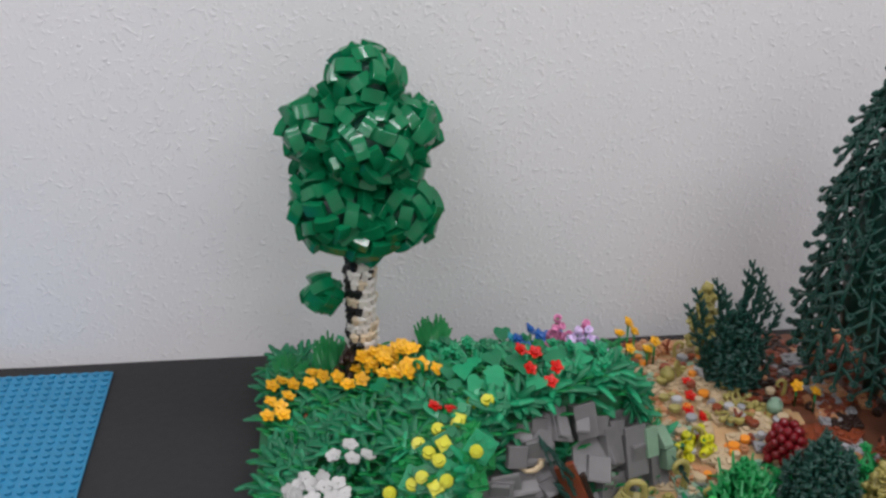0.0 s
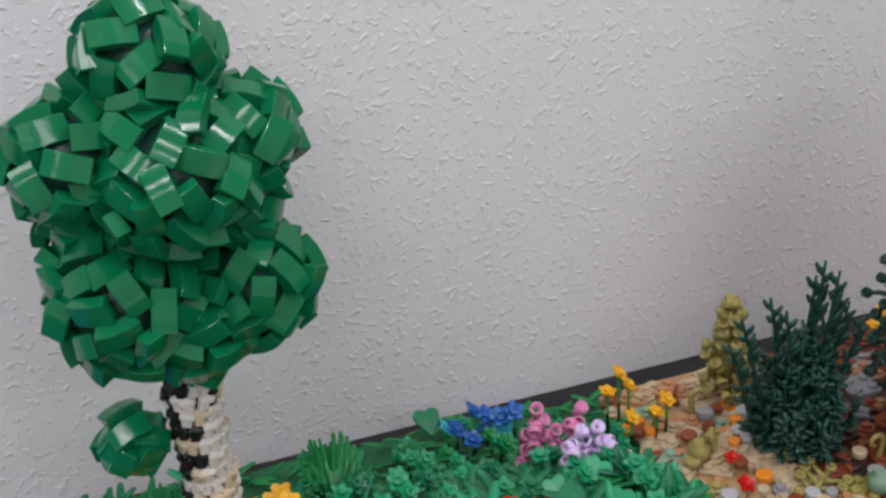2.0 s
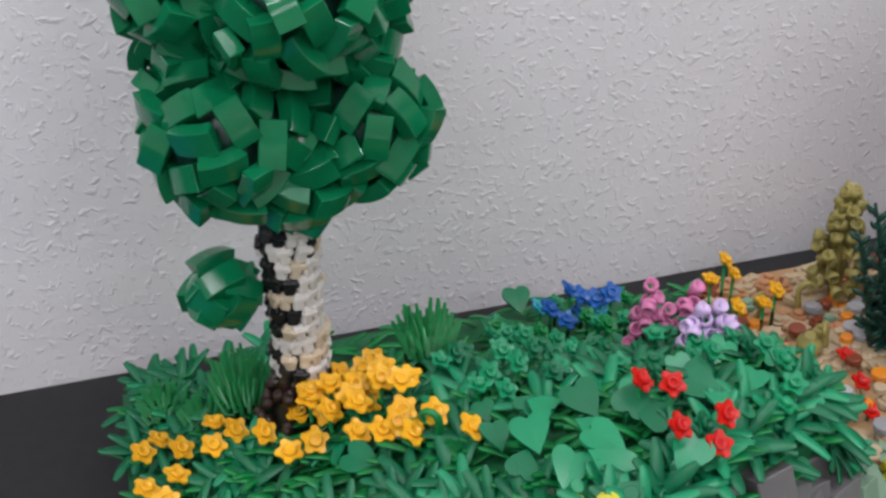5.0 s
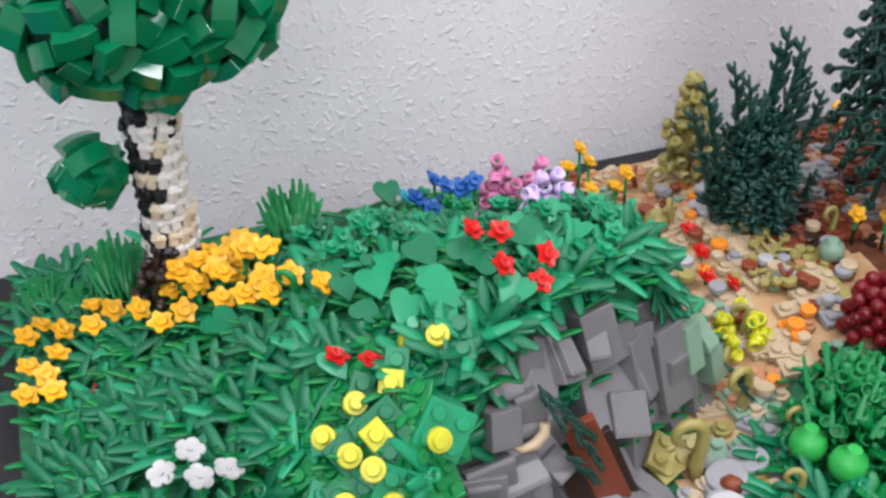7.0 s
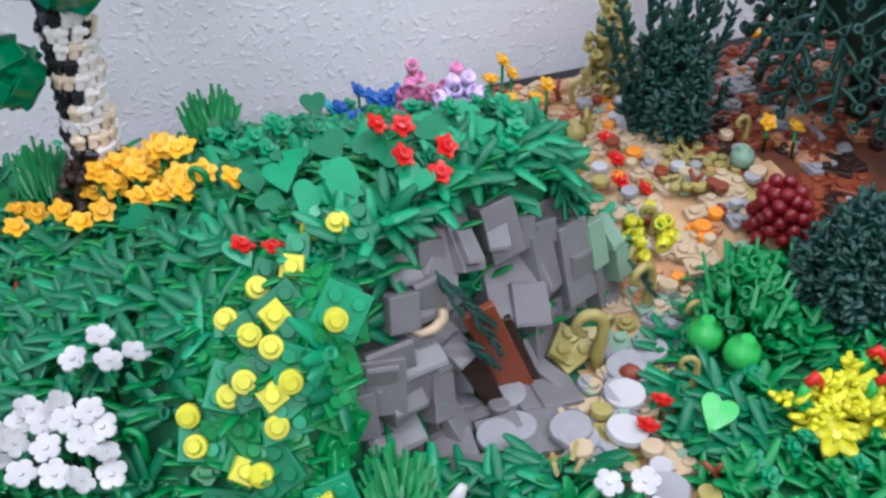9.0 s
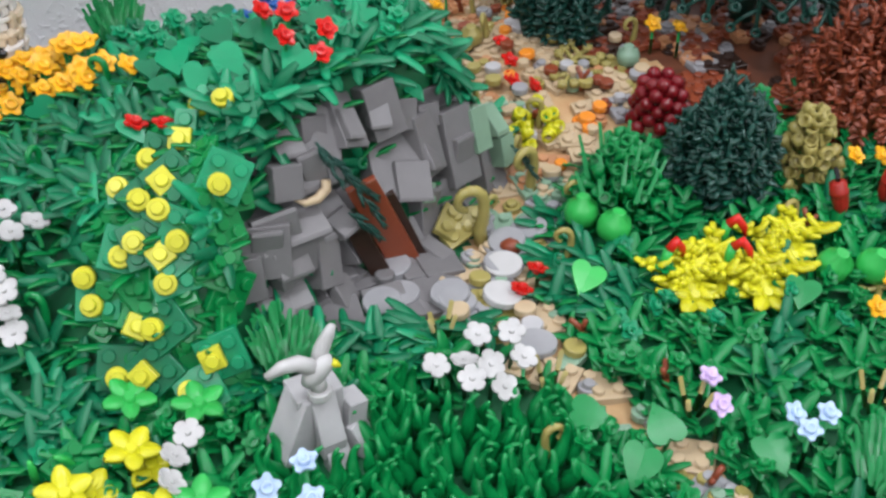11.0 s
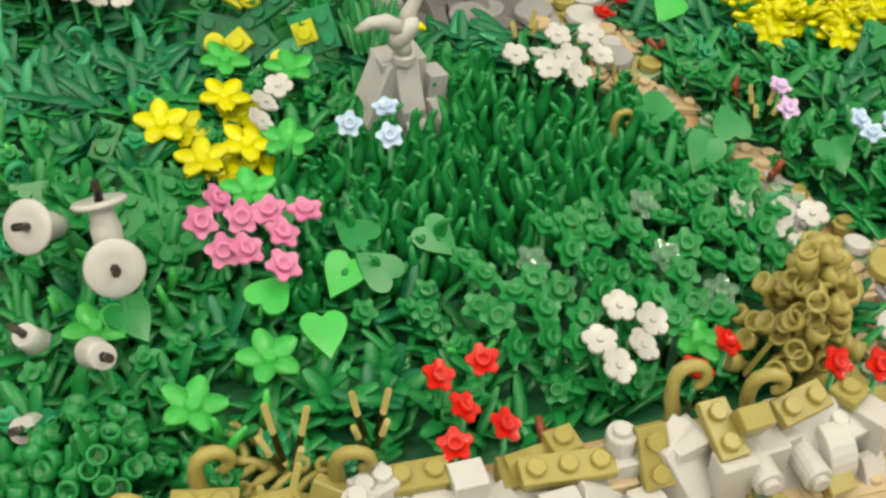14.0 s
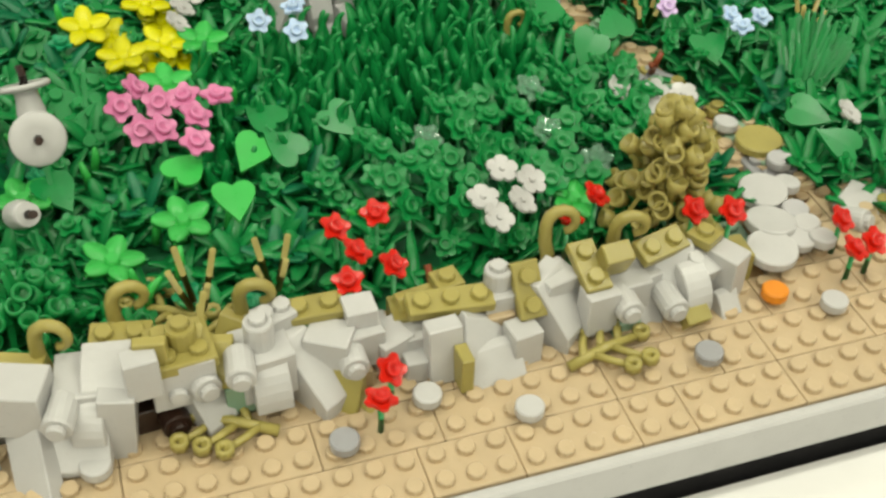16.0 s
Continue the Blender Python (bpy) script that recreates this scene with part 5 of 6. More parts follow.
stone_piece("brick", block(OFFWHITE, 0.007, 0.009, 0.016), 0.0955, 0.480, 0.0265, 0, 8, 14)
stone_piece("slope_brick", ramp(OFFWHITE, 0.008, 0.008, 0.012, 0.003), 0.0975, 0.4745, 0.0205, 0, 0, 40)
stone_piece("round_plate", plate_mesh(WHITE, 1, 1, 0.0032, True), 0.0853, 0.4775, 0.0408)
bird = empty("bird_ornament", R(0.0853, 0.4775, 0.0457), "small white bird ornament with raised wings", "ornament")
shape = Kit()
shape.tube([(-0.004, 0, 0.0012), (-0.002, 0, 0.0040), (0.0012, 0, 0.0072), (0.0036, 0, 0.0092), (0.0050, 0, 0.0094)], [0.0018, 0.0036, 0.0036, 0.0028, 0.0016], 10)
shape.lathe([(0.0028, -0.001), (0.0024, 0.001), (0.0026, 0.004)], 10)
for pts in ([(-0.0005, 0.0, 0.0072), (-0.006, 0.0, 0.0112), (-0.011, 0, 0.0112), (-0.0160, 0, 0.0088)], [(0.0012, 0.002, 0.0082), (0.0026, 0.003, 0.0120), (0.0052, 0.0035, 0.0165), (0.0068, 0.0035, 0.0200)]):
    shape.tube(pts, [0.0030, 0.0028, 0.0022, 0.0013], 8, Matrix.Diagonal((1, 0.9, 1, 1)))
part("body", shape.mesh("body", WHITE), bird)
part("beak", Kit().lathe([(0.0015, 0), (0.0012, 0.0016), (0.0004, 0.0030)], 8).mesh("beak", BRIGHTY), bird, R(0.0046, -0.001, 0.0088, 0, 115, -30), "yellow beak")

# ---- paths, discs and terraces ----
def on_ground(me, name, x, y, label, category, group, lift=0.0, tilt=8):
    nrm = (slope_at(x, y) + Vector((0, 0, 2.5))).normalized()
    m = Matrix.Translation((x, y, ground(x, y) - 0.0005 + lift)) @ nrm.to_track_quat("Z", "Y").to_matrix().to_4x4() @ R(rx=rnd.uniform(-tilt, tilt), ry=rnd.uniform(-tilt, tilt), rz=rnd.uniform(0, 360))
    return solo(name, me, m, label, category, group)


for i, (x, y) in enumerate(AT_DISC8):
    big = i in (3, 4, 5)
    on_ground(disc_mesh((OFFWHITE, GREY, AMBER if y > 0.6 else SAGE)[i % 3] if not big else GREY, 0.0075 if big else 0.0039), "stepping_stone", x, y, "flat round grey plastic disc set in the path" if i % 3 else "flat round light grey disc set in the path", "stepping stone", "stepping stones", 0.002)
for i, (x, y) in enumerate(AT_DISC10):
    big = i in (0, 1, 2, 10, 9)
    mat = (GREY, WHITE, WHITE)[i] if i < 3 else GREY if big else (OFFWHITE, OLIVE, TAN)[i % 3]
    on_ground(disc_mesh(mat, 0.0075 if big else 0.0042), "stepping_stone", x, y, "flat round white disc on the winding path" if mat == WHITE else "flat round muted plastic disc on the path", "stepping stone", "stepping stones", 0.002 + 0.0006 * (i % 3))
for i, (x, y) in enumerate(AT_DISC16):
    big = i in (0, 1, 2, 5)
    on_ground(disc_mesh(OLIVE if i == 0 else WHITE if i % 4 else OFFWHITE, 0.0078 if big else 0.0042), "stepping_stone", x, y, "flat round pale disc where the path meets the terrace", "stepping stone", "stepping stones", 0.003 + 0.0008 * (i % 3))
for i, (x, y) in enumerate(AT_DISCF):
    on_ground(disc_mesh((WHITE, GREY, WHITE, WHITE, AMBER, WHITE, GREY)[i], 0.0039), "round_tile", x, y, "small round plastic tile lying on the tan terrace", "tile", "round tiles on the terrace", 0.002, 2)


# plates of the rear ground and the path
rear = empty("rear_ground", R(0.30, 0.65, 0.03), "stony ground of tan, orange and brown plates", "ground")
rear["kind"] = "structure"
count = 0
for i in range(2600):
    x, y = rnd.uniform(0.15, 0.450), rnd.uniform(0.33, 0.772)
    if not bare(x, y) or count >= 560:
        continue
    if y < 0.56 and x > 0.26:
        continue
    warm = smooth_step(0.25, 0.33, x)
    u = rnd.random()
    if y < 0.595 and x < 0.235:
        mat = TAN if u < 0.45 else GREY if u < 0.7 else OLIVE if u < 0.8 else SAGE
    elif rnd.random() < warm:
        mat = BROWN if u < 0.55 else DKBROWN if u < 0.75 else GREY if u < 0.85 else NOUGAT
    else:
        mat = TAN if u < 0.62 else NOUGAT if u < 0.80 else AMBER if u < 0.88 else BROWN if u < 0.93 else SAGE if u < 0.96 else OLIVE
    nrm = (slope_at(x, y) + Vector((0, 0, 0.8))).normalized()
    m = Matrix.Translation((x, y, ground(x, y) - 0.0040 + rnd.uniform(0, 0.0022))) @ nrm.to_track_quat("Z", "Y").to_matrix().to_4x4() @ R(rx=rnd.uniform(-6, 6), ry=rnd.uniform(-6, 6), rz=rnd.choice((0, 90, 27, 45)) + rnd.uniform(-8, 8))
    rp = rnd.random() < 0.45
    o = part("plate", plate_mesh(mat, 1 if rp else rnd.choice((1, 2, 2)), 1 if rp else 2, 0.0032, rp), rear)
    o.matrix_world = m
    count += 1
for i, (x, y, mat) in enumerate(((0.268, 0.684, OLIVE), (0.292, 0.650, SAGE), (0.292, 0.735, OLIVE), (0.232, 0.700, OLIVE))):
    on_ground(Kit().lathe([(0.0036, 0), (0.0054, 0.0015), (0.0056, 0.005), (0.0048, 0.0075), (0.0026, 0.0085), (0.0025, 0.0100)], 14).mesh("round_pod", mat), "round_pod", x, y, "muted round plastic pod on the stony ground", "pod", "muted pods", 0.002)

# tan terrace along the front
terrace = empty("terrace", R(0.2, 0.29, 0.0083), "tan studded plates along the front edge", "ground")
terrace["kind"] = "structure"
x = X0
row_y = [0.2745, 0.2905, 0.3065]
for j, yy in enumerate(row_y):
    x = X0 - (0.016 if j == 1 else 0)
    while x < X1 - 0.004:
        nx = rnd.choice((2, 3, 4, 4, 6))
        nx = min(nx, max(1, int(round((X1 - max(x, X0)) / 0.008))))
        x0 = max(x, X0)
        o = part("plate", plate_mesh(TAN, nx, 2), terrace)
        o.matrix_world = R(x0 + nx * 0.004, yy - 0.0003, 0.0083, 0, 0, 0)
        x = x0 + nx * 0.008
for i in range(80):
    x, y = rnd.uniform(0.19, 0.45), rnd.uniform(0.314, 0.345)
    o = part("plate", plate_mesh(TAN, 2, 2), terrace)
    o.matrix_world = R(X0 + 0.016 * int((x - X0) / 0.016) + 0.008, 0.3225 + 0.016 * (i % 2), 0.0079)

# white rockery
rnd.seed(23)
rockery = empty("rockery", R(0.06, 0.31, 0.012), "low rockery of white sloped bricks with olive caps", "rock")


def laid(name, me, x, y, z, rx=0, ry=0, rz=0):
    o = part(name, me, rockery)
    o.matrix_world = R(x, y, z, rx, ry, rz)
    return o


for i in range(19):
    laid("brick", block((WHITE, WHITE, OLIVE, WHITE)[i % 4], 0.0114, 0.010, (0.013, 0.016, 0.012)[i % 3]), X0 + 0.008 + 0.0122 * i, 0.3185 + 0.0015 * math.sin(i * 2.1), (0.0145, 0.0160, 0.0140)[i % 3], 0, 0, rnd.uniform(-7, 7))
laid("brick", block(WHITE, 0.011, 0.005, 0.030), -0.0270, 0.3035, 0.0180, -38, -28, -30)
laid("brick", block(WHITE, 0.010, 0.006, 0.016), -0.0410, 0.3050, 0.0140, -20, -10, -20)
laid("brick", block(WHITE, 0.014, 0.012, 0.014, 0, 0), -0.0271, 0.3110, 0.0286, 0, 0, -20)
laid("slope_brick", ramp(OLIVE, 0.014, 0.012, 0.008, 0.002), -0.0282, 0.3190, 0.0276, 0, 0, -20)
laid("brick", block(WHITE, 0.016, 0.016, 0.02, 0, 0), -0.0111, 0.3130, 0.0211, 0, 0, -8)
laid("slope_brick", quarter(WHITE, 0.012, 0.014, 0.008), -0.0061, 0.3110, 0.0319, 0, 0, -10)
laid("cap_plate", flat(OLIVE, 2, 2), -0.0023, 0.3210, 0.0274, 8, 0, -12)
laid("round_brick", drum(WHITE), -0.0182, 0.3035, 0.0286, 90, 0, -18)
laid("slope_brick", quarter(WHITE, 0.008, 0.009, 0.01), -0.0124, 0.3035, 0.0248, 0, 0, -15)
laid("slope_brick", ramp(WHITE, 0.014, 0.01, 0.01, 0.002), -0.0155, 0.3015, 0.0176, 0, 0, -12)
laid("brick", block(WHITE, 0.009, 0.012, 0.022, 0, 0), -0.0055, 0.3065, 0.0211, 0, 6, -10)
laid("brick", block(WHITE, 0.0085, 0.006, 0.0125, 0, 0), 0.0018, 0.3045, 0.0356, 0, 0, 4)
laid("brick", block(WHITE, 0.016, 0.012, 0.014, 0, 1), 0.0112, 0.3100, 0.0284, 0, 0, 2)
laid("round_brick", drum(WHITE), 0.0155, 0.3070, 0.0270, 90, 0, 14)
laid("slope_brick", ramp(OLIVE, 0.008, 0.01, 0.009, 0.002), 0.0055, 0.3110, 0.0387, 0, 0, 170)
laid("round_brick", drum(OLIVE), 0.0128, 0.3120, 0.0370, 0, 0, 0)
laid("cap_plate", flat(OLIVE, 2, 2), 0.0120, 0.3120, 0.0328, 0, 0, 4)
laid("round_brick", drum(DKBROWN), 0.0071, 0.3075, 0.0154, 90, 0, 10)
laid("brick", block(DKBROWN, 0.014, 0.008, 0.008, 0, 0), 0.0047, 0.3110, 0.0155, 0, 0, 5)
laid("slope_brick", ramp(WHITE, 0.009, 0.01, 0.012, 0.002), 0.0168, 0.3055, 0.0193, 0, 0, 30)
laid("slope_brick", ramp(OLIVE, 0.008, 0.01, 0.01, 0.002), 0.0204, 0.3100, 0.0286, 0, 0, -15)
laid("slope_brick", ramp(OLIVE, 0.012, 0.01, 0.01, 0.002), 0.0268, 0.3190, 0.0258, 0, 0, -40)
laid("brick", block(WHITE, 0.014, 0.014, 0.014, 0, 0), 0.0317, 0.3110, 0.0240, 0, 0, 6)
laid("round_brick", drum(WHITE), 0.0315, 0.3110, 0.0340, 0, 0, 0)
laid("brick", block(WHITE, 0.01, 0.008, 0.008, 1, 0), 0.0366, 0.3180, 0.0302, 0, 0, 20)
laid("round_brick", drum(WHITE), 0.0252, 0.3045, 0.0307, 90, 0, -6)
laid("slope_brick", quarter(WHITE, 0.0095, 0.008, 0.013), 0.0323, 0.3035, 0.0232, 0, 0, 2)
laid("brick", block(SAGE, 0.008, 0.007, 0.01, 0, 0), 0.0247, 0.3075, 0.0188, 0, 0, 0)
laid("slope_brick", ramp(WHITE, 0.009, 0.022, 0.02, 0.006), 0.0428, 0.3085, 0.0198, 0, 0, 32)
laid("cap_plate", flat(OLIVE, 2, 1), 0.0474, 0.3190, 0.0294, 4, 0, -2)
laid("brick", block(WHITE, 0.012, 0.01, 0.01, 0, 0), 0.0496, 0.3110, 0.0248, 0, 0, -30)
laid("brick", block(WHITE, 0.01, 0.01, 0.012, 0, 0), 0.0656, 0.3120, 0.0178, 0, 0, 22)
laid("round_brick", drum(WHITE), 0.0540, 0.3065, 0.0233, 90, 0, 0)
laid("brick", block(WHITE, 0.0085, 0.008, 0.0085, 0, 0), 0.0585, 0.3150, 0.0294, 0, 0, 0)
laid("brick", block(WHITE, 0.01, 0.01, 0.012, 0, 0), 0.0585, 0.3130, 0.0222, 0, 0, 4)
laid("brick", block(TAN, 0.008, 0.006, 0.01, 0, 0), 0.0557, 0.3085, 0.0119, 0, 0, 0)
laid("slope_brick", ramp(OLIVE, 0.012, 0.008, 0.012, 0.002), 0.0499, 0.3035, 0.0156, 0, 0, -35)
laid("slope_brick", ramp(OLIVE, 0.01, 0.008, 0.004, 0.002), 0.0604, 0.2985, 0.0100, 0, 0, 30)
laid("round_brick", drum(WHITE), 0.0723, 0.3005, 0.0060, 90, 0, 20)
laid("cap_plate", flat(OLIVE, 3, 1), 0.0834, 0.3150, 0.0258, 10, 2, -4)
laid("slope_brick", ramp(OLIVE, 0.014, 0.01, 0.008, 0.002), 0.0776, 0.3190, 0.0226, 0, 0, 8)
laid("cap_plate", flat(OLIVE, 1, 1), 0.0849, 0.3220, 0.0263, 0, 0, 8)
laid("brick", block(WHITE, 0.0095, 0.006, 0.018, 0, 0), 0.0785, 0.3045, 0.0203, -8, 0, 2)
laid("brick", block(WHITE, 0.01, 0.01, 0.01, 0, 0), 0.0734, 0.3130, 0.0177, 0, 0, -6)
laid("brick", block(WHITE, 0.009, 0.008, 0.012, 0, 0), 0.0726, 0.3070, 0.0130, 0, 0, 0)
laid("slope_brick", ramp(WHITE, 0.02, 0.01, 0.01, 0.002), 0.0923, 0.3070, 0.0180, 0, 30, 10)
laid("slope_brick", ramp(WHITE, 0.018, 0.01, 0.011, 0.002), 0.0909, 0.3005, 0.0139, 0, 0, 6)
laid("brick", block(OLIVE, 0.0035, 0.007, 0.012, 0, 0), 0.0822, 0.2985, 0.0184, 0, 0, 2)
laid("brick", block(WHITE, 0.0085, 0.008, 0.012, 0, 0), 0.1011, 0.3045, 0.0167, 0, 0, 8)
laid("slope_brick", ramp(WHITE, 0.012, 0.01, 0.012, 0.002), 0.1009, 0.3025, 0.0109, 0, 0, 20)
laid("round_brick", drum(WHITE), 0.0978, 0.3170, 0.0289, 0, 0, 0)
laid("brick", block(WHITE, 0.0085, 0.008, 0.008, 0, 0), 0.0970, 0.3150, 0.0241, 0, 0, 0)
laid("brick", block(TAN, 0.0085, 0.008, 0.006, 0, 0), 0.0965, 0.3130, 0.0201, 0, 0, 0)
laid("cap_plate", flat(OLIVE, 1, 2), 0.1045, 0.3130, 0.0277, 52, 0, 2)
laid("slope_brick", ramp(WHITE, 0.013, 0.016, 0.02, 0.006), 0.1134, 0.3110, 0.0210, 0, 0, 38)
laid("brick", block(WHITE, 0.012, 0.01, 0.012, 0, 0), 0.1131, 0.3150, 0.0239, 0, 8, 20)
laid("cap_plate", flat(OLIVE, 1, 2), 0.1231, 0.3140, 0.0289, 18, 0, 2)
laid("brick", block(OLIVE, 0.0085, 0.006, 0.0095, 0, 0), 0.1301, 0.3130, 0.0322, 24, 0, 3)
laid("brick", block(WHITE, 0.0095, 0.007, 0.014, 0, 0), 0.1238, 0.3065, 0.0212, 0, 0, 4)
laid("brick", block(WHITE, 0.012, 0.012, 0.012, 0, 0), 0.1341, 0.3130, 0.0199, 0, 0, 4)
laid("round_brick", drum(WHITE), 0.1312, 0.3055, 0.0222, 90, 0, 0)
laid("brick", block(SAGE, 0.008, 0.007, 0.008, 0, 0), 0.1322, 0.3065, 0.0121, 0, 0, 0)
laid("slope_brick", ramp(WHITE, 0.008, 0.01, 0.011, 0.002), 0.1401, 0.3075, 0.0134, 0, 0, 24)
laid("brick", block(WHITE, 0.006, 0.008, 0.014, 0, 0), 0.1416, 0.3140, 0.0181, 0, 0, 12)
laid("cap_plate", flat(OLIVE, 2, 1), 0.1462, 0.3170, 0.0284, 20, 0, 14)
laid("brick", block(WHITE, 0.016, 0.012, 0.012, 1, 0), 0.1591, 0.3150, 0.0202, 18, 0, 14)
laid("slope_brick", ramp(WHITE, 0.012, 0.012, 0.014, 0.004), 0.1496, 0.3130, 0.0223, 0, 0, -12)
laid("round_brick", drum(WHITE), 0.1456, 0.3055, 0.0188, 90, 0, 0)
laid("slope_brick", quarter(WHITE, 0.008, 0.01, 0.012), 0.1533, 0.3065, 0.0210, 0, 0, 4)
laid("brick", block(OLIVE, 0.008, 0.008, 0.006, 0, 0), 0.1516, 0.3025, 0.0155, 30, 0, 6)
laid("slope_brick", ramp(WHITE, 0.007, 0.008, 0.01, 0.002), 0.1642, 0.3035, 0.0125, 0, 0, 12)
laid("brick", block(WHITE, 0.008, 0.01, 0.016, 0, 0), 0.1657, 0.3110, 0.0198, 0, 0, 30)
laid("cap_plate", flat(OLIVE, 1, 1), 0.1605, 0.3170, 0.0279, 0, 0, 30)
# far side of the path
laid("brick", block(WHITE, 0.016, 0.01, 0.01, 0, 0), 0.2273, 0.3350, 0.0092, 0, 0, 35)
laid("slope_brick", ramp(WHITE, 0.012, 0.01, 0.008, 0.002), 0.2311, 0.3300, 0.0100, 0, 0, 20)
laid("round_brick", drum(WHITE), 0.2215, 0.3280, 0.0120, 70, 0, 30)
laid("brick", block(WHITE, 0.014, 0.012, 0.008, 0, 0), 0.2432, 0.3420, 0.0071, 0, 10, 10)

# blue studded baseplate on the table
pond = Kit().box(0.384, 0.256, 0.0022)
for i in range(48):
    for j in range(32):
        pond.lathe([(0.0024, 0), (0.0024, 0.0017)], 8, R(-0.192 + 0.004 + 0.008 * i, -0.128 + 0.004 + 0.008 * j, 0.0022), False)
solo("baseplate", pond.mesh("baseplate", WATER), R(-0.171 - 0.192, 0.789 - 0.128, 0.0004), "blue studded baseplate lying on the black table", "baseplate")
o = solo("grey_brick", wedge_mesh(GREY, 0), R(-0.257, 0.716, 0.0045, 0, 0, 30), "small grey sloped brick on the blue baseplate", "brick")

# ---- leafy ground cover ----
def cover(x, y, mat, n, L, W, seed, label, group, lift=0.0, up=30, lean=0.35, name="long_leaf_plant", fan=72):
    nrm = (slope_at(x, y) + Vector((rnd.uniform(-0.25, 0.25), rnd.uniform(-0.25, 0.1) - lean * 0.4, 0.35))).normalized()
    m = Matrix.Translation((x, y, ground(x, y) - 0.001 + lift)) @ nrm.to_track_quat("Z", "Y").to_matrix().to_4x4() @ R(rz=rnd.uniform(0, 360) if fan > 60 else rnd.choice((185, 200, 170, -15, 10)) + rnd.uniform(-32, 32))
    return solo(name, sprig_mesh(mat, n, L, W, seed, up, fan), m, label, "plant", group)


TAKEN = [(p[0], p[1], 0.0062) for p in AT_ORANGE + AT_RED1 + AT_RED2 + AT_WHI3 + AT_WHIDOME + AT_PINK + AT_OR3A + AT_BLUE]
TAKEN += [(p[0], p[1], 0.0085) for p in AT_YSQ + AT_YRD + AT_HEART8 + AT_HEART14 + AT_BIGY + AT_LIME5 + AT_LIME5B + AT_BALL + AT_SPINY]
TAKEN += [(p[0], p[1], 0.0070) for p in AT_CUPP + AT_CUPL + AT_RING + AT_WHI1 + AT_PALE2 + AT_LILAC + AT_OR2 + HILL_LEAVES] + [(TX, TY, 0.020)]


def cave_floor(x, y):
    return 0.100 < x < 0.180 and 0.520 + 0.10 * abs(x - 0.14) < y < 0.575


def free(x, y):
    if any((x - a) ** 2 + (y - b) ** 2 < r * r for a, b, r in TAKEN):
        return False
    if bare(x, y):
        return False
    yr = 0.487 + 0.5 * x
    if 0.078 < x < 0.215 and yr - 0.010 < y < yr + 0.019 or cave_floor(x, y):
        return False
    return True


spots = []
j = 0
yy = 0.338
while yy < 0.772:
    xx = X0 + 0.010
    while xx < 0.44:
        spots.append((xx + rnd.uniform(-0.004, 0.004), yy + rnd.uniform(-0.004, 0.004)))
        xx += 0.0090
    yy += 0.0090
rnd.shuffle(spots)
hill_n = mid_n = low_n = 0
under = Kit()
for x, y in spots:
    if bare(x, y) or not (X0 + 0.002 < x < X1):
        continue
    meadow_here = 0.06 < x < 0.16 and 0.395 < y < 0.48
    carpet_here = 0.085 < x < 0.17 and 0.355 < y < 0.405
    for _ in range(0 if meadow_here or cave_floor(x, y) else 1 if carpet_here or y > 0.69 else 3):
        a = rnd.uniform(0, 360)
        under.leaf(rnd.uniform(0.010, 0.015), rnd.uniform(0.0027, 0.0036), R(x + rnd.uniform(-0.004, 0.004), y + rnd.uniform(-0.004, 0.004), ground(x, y) - 0.0015, 0, 0, a if y < 0.5 else rnd.choice((180, 0, 200, -20)) + rnd.uniform(-35, 35)) @ R(ry=-rnd.uniform(4, 34)), 0.09, 0.0008)
    if meadow_here or carpet_here or not free(x, y):
        continue
    if y > 0.69 and x > 0.05 or y > 0.705 and x > 0.022:
        continue
    if 0.585 < y < 0.69 and 0.06 < x < 0.225 and rnd.random() < 0.50:
        flower(x, y, rnd.uniform(0.008, 0.015), MIDG if rnd.random() < 0.5 else LEAF, "small green studded plastic plant", "small green plants", r=0.0046, pr=0.36, tilt=24, name="studded_plant")
        continue
    if y > 0.505 and x < 0.225 and hill_n < 290:
        tone = LEAF if rnd.random() < 0.75 else MIDG
        cover(x, y, tone, rnd.choice((3, 4, 5)), 0.0165, 0.0044, rnd.randrange(4), "green plant with long arching plastic leaves", "long-leaved plants on the hill", -0.0005, 12 if y > 0.64 else 18, fan=38)
        hill_n += 1
    elif rnd.random() < 0.45 and mid_n < 260:
        cover(x, y, GREEN if rnd.random() < 0.8 else LEAF, rnd.choice((4, 5)), 0.0120, 0.0044, rnd.randrange(4), "green low plant with short pointed leaves", "short-leaved plants", 0.001, 36, name="short_leaf_plant")
        mid_n += 1
    elif low_n < 240:
        flower(x, y, rnd.uniform(0.006, 0.012), GREEN if rnd.random() < 0.8 else MIDG, "small green studded plastic plant", "small green plants", r=0.0044, pr=0.36, tilt=30, name="studded_plant")
        low_n += 1
for i in range(34):
    x = 0.084 + 0.125 * i / 33
    y = 0.487 + 0.5 * x + rnd.uniform(0.034, 0.046)
    z = min(ground(x, y), 0.088 - max(0, x - 0.165) * 0.9)
    solo("long_leaf_plant", sprig_mesh(LEAF if i % 3 else MIDG, 4, 0.0155, 0.0043, i % 4, 18), Matrix.Translation((x, y, z + 0.001)) @ Vector((0.1, -0.4, 0.9)).normalized().to_track_quat("Z", "Y").to_matrix().to_4x4() @ R(rz=rnd.uniform(0, 360)), "green plant with leaves drooping over the rocks", "plant", "leaves over the rocks")
solo("undergrowth", under.mesh("undergrowth", GREEN), R(), "tangled green plastic leaves between the plants", "leaves", kind="stuff")

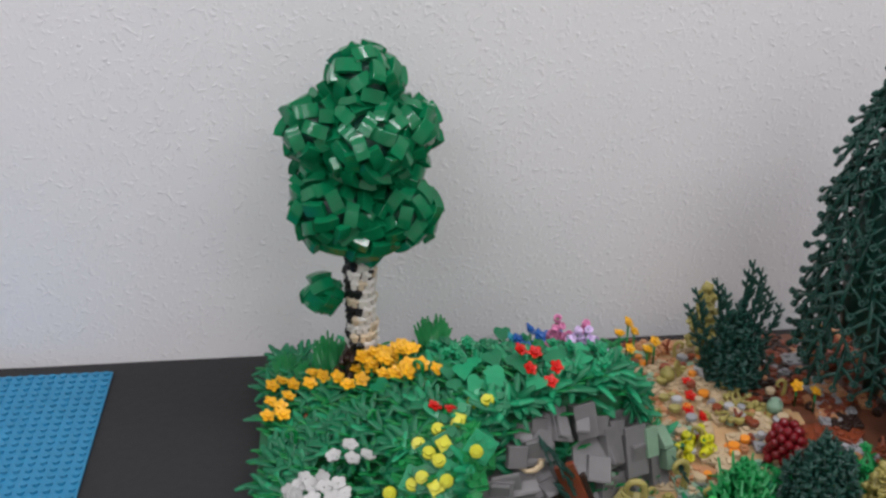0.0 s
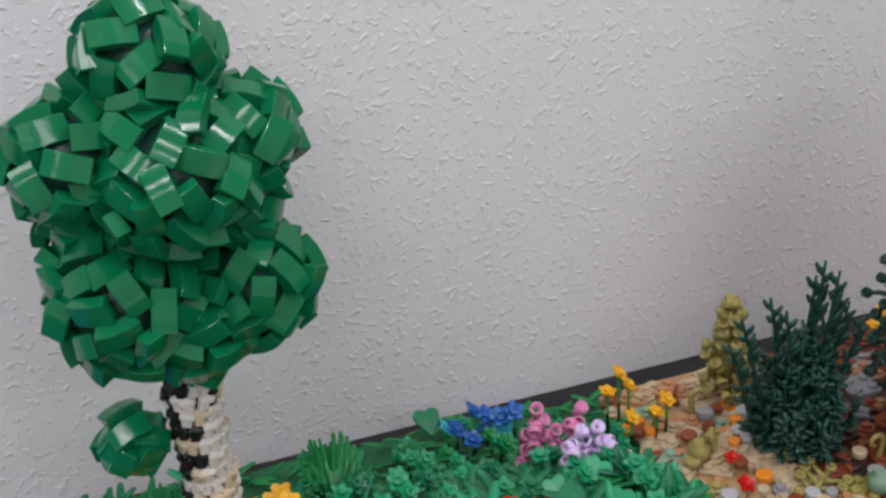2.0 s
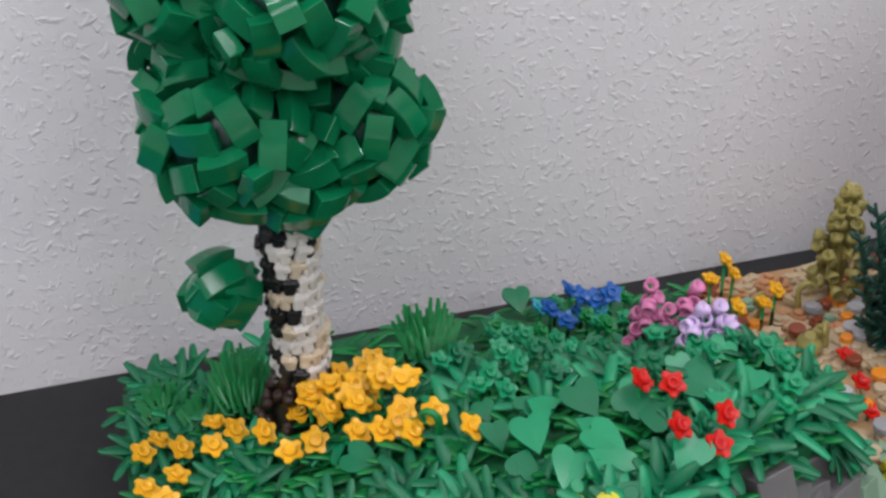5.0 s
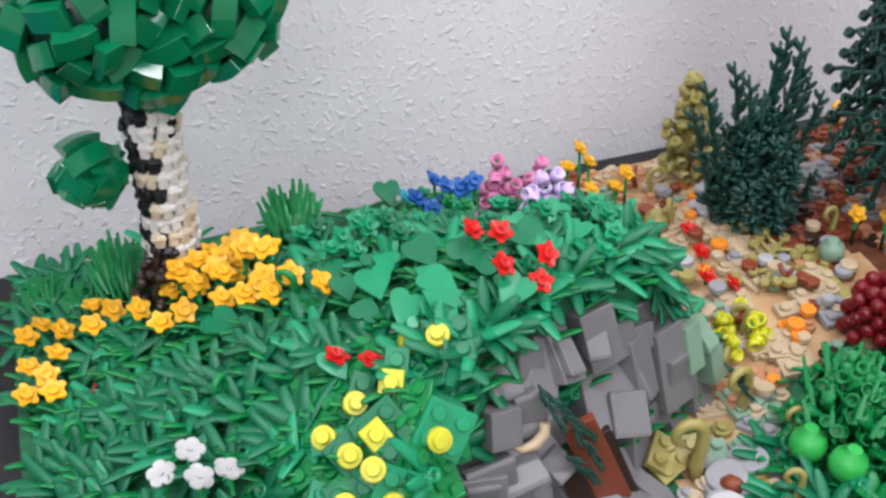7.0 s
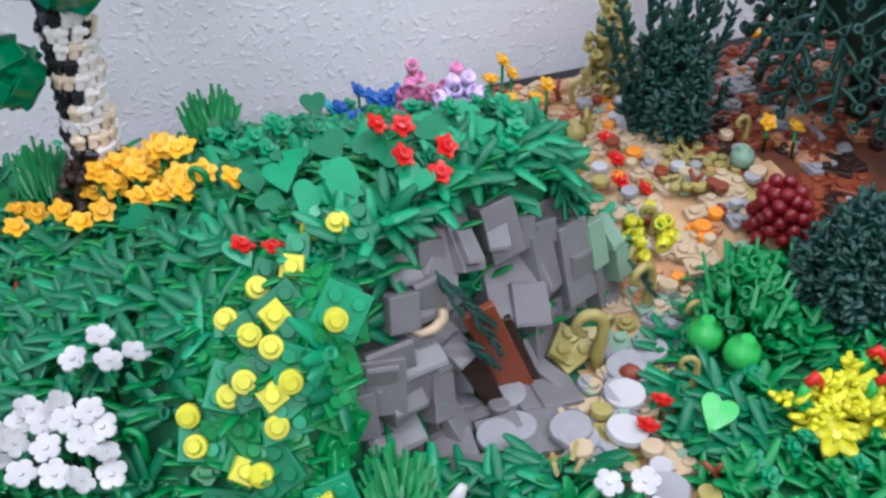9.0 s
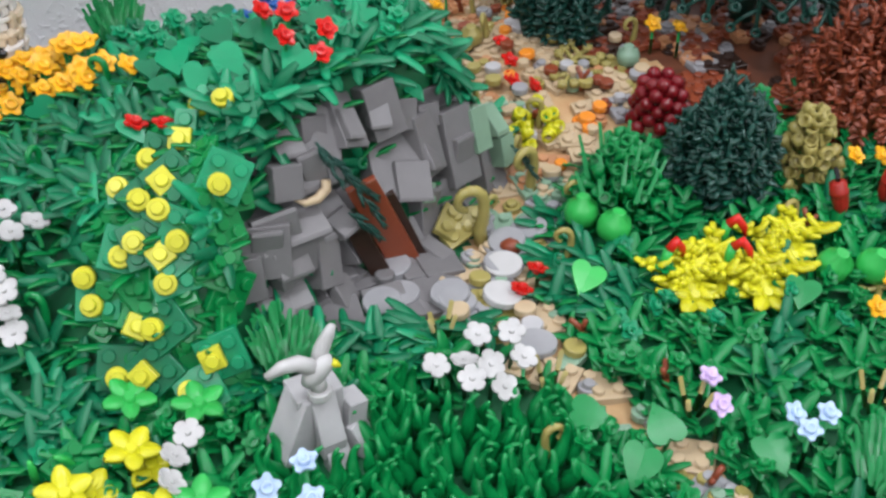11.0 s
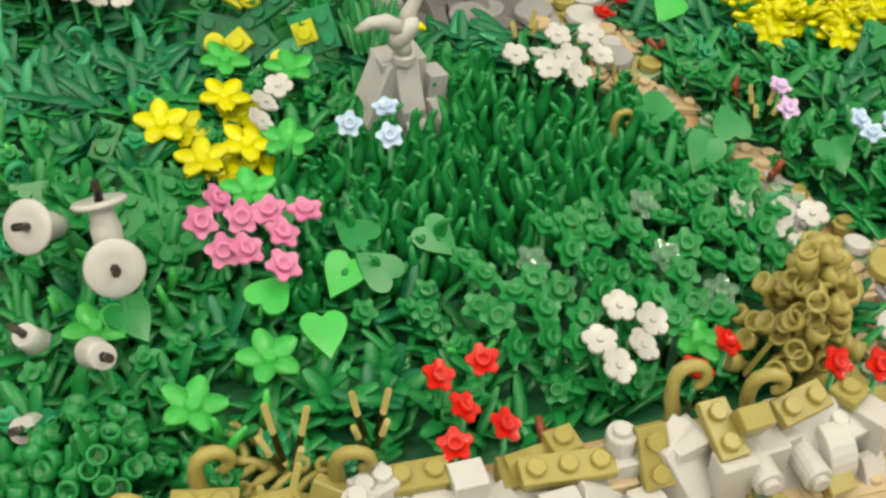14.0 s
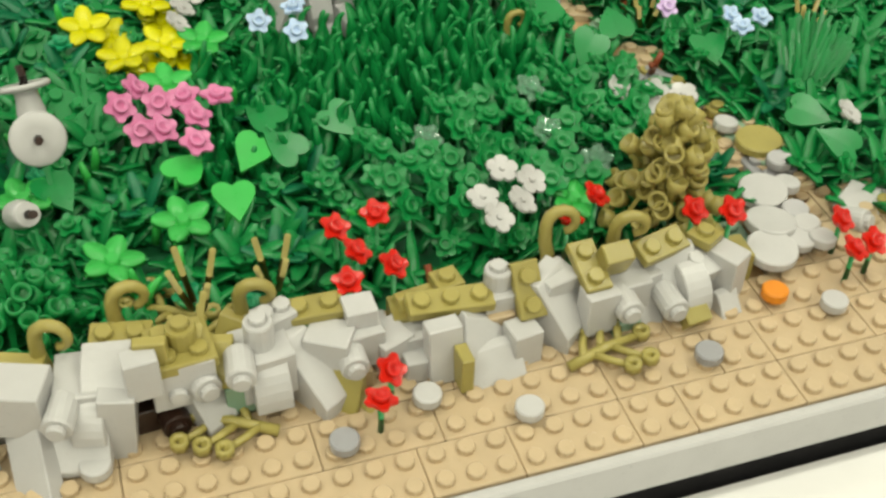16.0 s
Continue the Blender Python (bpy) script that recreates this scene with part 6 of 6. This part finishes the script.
# ---- small plants and twigs ----
for i in range(64):
    x, y = rnd.uniform(0.205, 0.300), rnd.uniform(0.585, 0.745)
    if math.hypot(x - 0.274, y - 0.688) < 0.026 or math.hypot(x - 0.283, y - 0.604) < 0.022 or math.hypot(x - 0.270, y - 0.742) < 0.016 or x < 0.225 - (y - 0.585) * 0.1:
        continue
    on_ground(disc_mesh((BROWN, GREY, AMBER, OLIVE, OFFWHITE, BROWN, TAN)[i % 7], rnd.choice((0.0028, 0.0034, 0.0039))), "round_tile", x, y, "small round plastic tile lying among the path stones", "tile", "round tiles on the rear path", 0.003, 2)
for x, y in ((0.214, 0.606), (0.224, 0.570), (0.206, 0.540), (0.232, 0.622), (0.228, 0.735), (0.240, 0.700)):
    solo("stalk_curl", curl_mesh(OLIVE), R(x, y, max(ground(x, y), 0.012), rnd.uniform(-8, 8), 0, rnd.uniform(120, 240)), "olive curled plastic stalk beside the path", "plant", "olive curled stalks")
for i in range(34):
    x, y = 0.098 + 0.110 * rnd.random(), rnd.uniform(0.695, 0.760)
    flower(x, y, rnd.uniform(0.008, 0.016), MIDG if i % 3 else GREEN, "small green studded plastic plant", "small green plants", r=0.0046, pr=0.36, tilt=24, name="studded_plant")
for i, (x, y) in enumerate(((0.020, 0.612), (-0.022, 0.585), (-0.030, 0.640), (-0.016, 0.540), (0.010, 0.555), (-0.040, 0.470), (0.052, 0.640))):
    solo("fern_curl", curl_mesh(MIDG if i % 2 else GREEN), R(x, y, ground(x, y) + 0.001, rnd.uniform(-8, 8), 0, rnd.uniform(120, 240)), "green curled plastic stalk among the leaves", "plant", "green curled stalks")
y_twig = Kit().tube([(0, 0, 0), (0, 0, 0.006), (0.003, 0, 0.011)], [0.0014, 0.0013, 0.0011], 7).tube([(0, 0, 0.005), (-0.003, 0, 0.010)], [0.0012, 0.0010], 7).mesh("forked_twig", BROWN)
for x, y in ((0.191, 0.496), (0.205, 0.462), (0.196, 0.420), (-0.028, 0.664), (0.084, 0.330), (0.246, 0.748), (0.262, 0.640), (0.303, 0.520)):
    solo("forked_twig", y_twig, R(x, y, max(ground(x, y), 0.012), rnd.uniform(-20, 20), rnd.uniform(-20, 20), rnd.uniform(0, 180)), "small reddish brown forked twig standing upright", "twig", "forked twigs")
sprout = Kit().tube([(0, 0, 0), (0.0005, 0, 0.006), (0.002, 0, 0.010)], [0.0013, 0.0014, 0.0007], 7).mesh("sprout", LIME)
for i in range(26):
    x, y = rnd.uniform(-0.05, 0.10), rnd.uniform(0.345, 0.50)
    if 0.05 < x and 0.39 < y:
        continue
    solo("sprout", sprout, R(x, y, ground(x, y) + 0.004, rnd.uniform(-25, 25), rnd.uniform(-25, 25), rnd.uniform(0, 360)), "small lime green sprout between the plants", "plant", "lime sprouts")
for i in range(14):
    x, y = rnd.uniform(-0.05, 0.012), rnd.uniform(0.425, 0.50)
    solo("leaf_plate", plate_mesh(GREEN, 2, 1 + i % 2), R(x, y, ground(x, y) + 0.003, rnd.uniform(-10, 35), rnd.uniform(-25, 25), rnd.uniform(0, 90)), "green studded plate tilted among the leaves", "plate", "green plates on the slope")
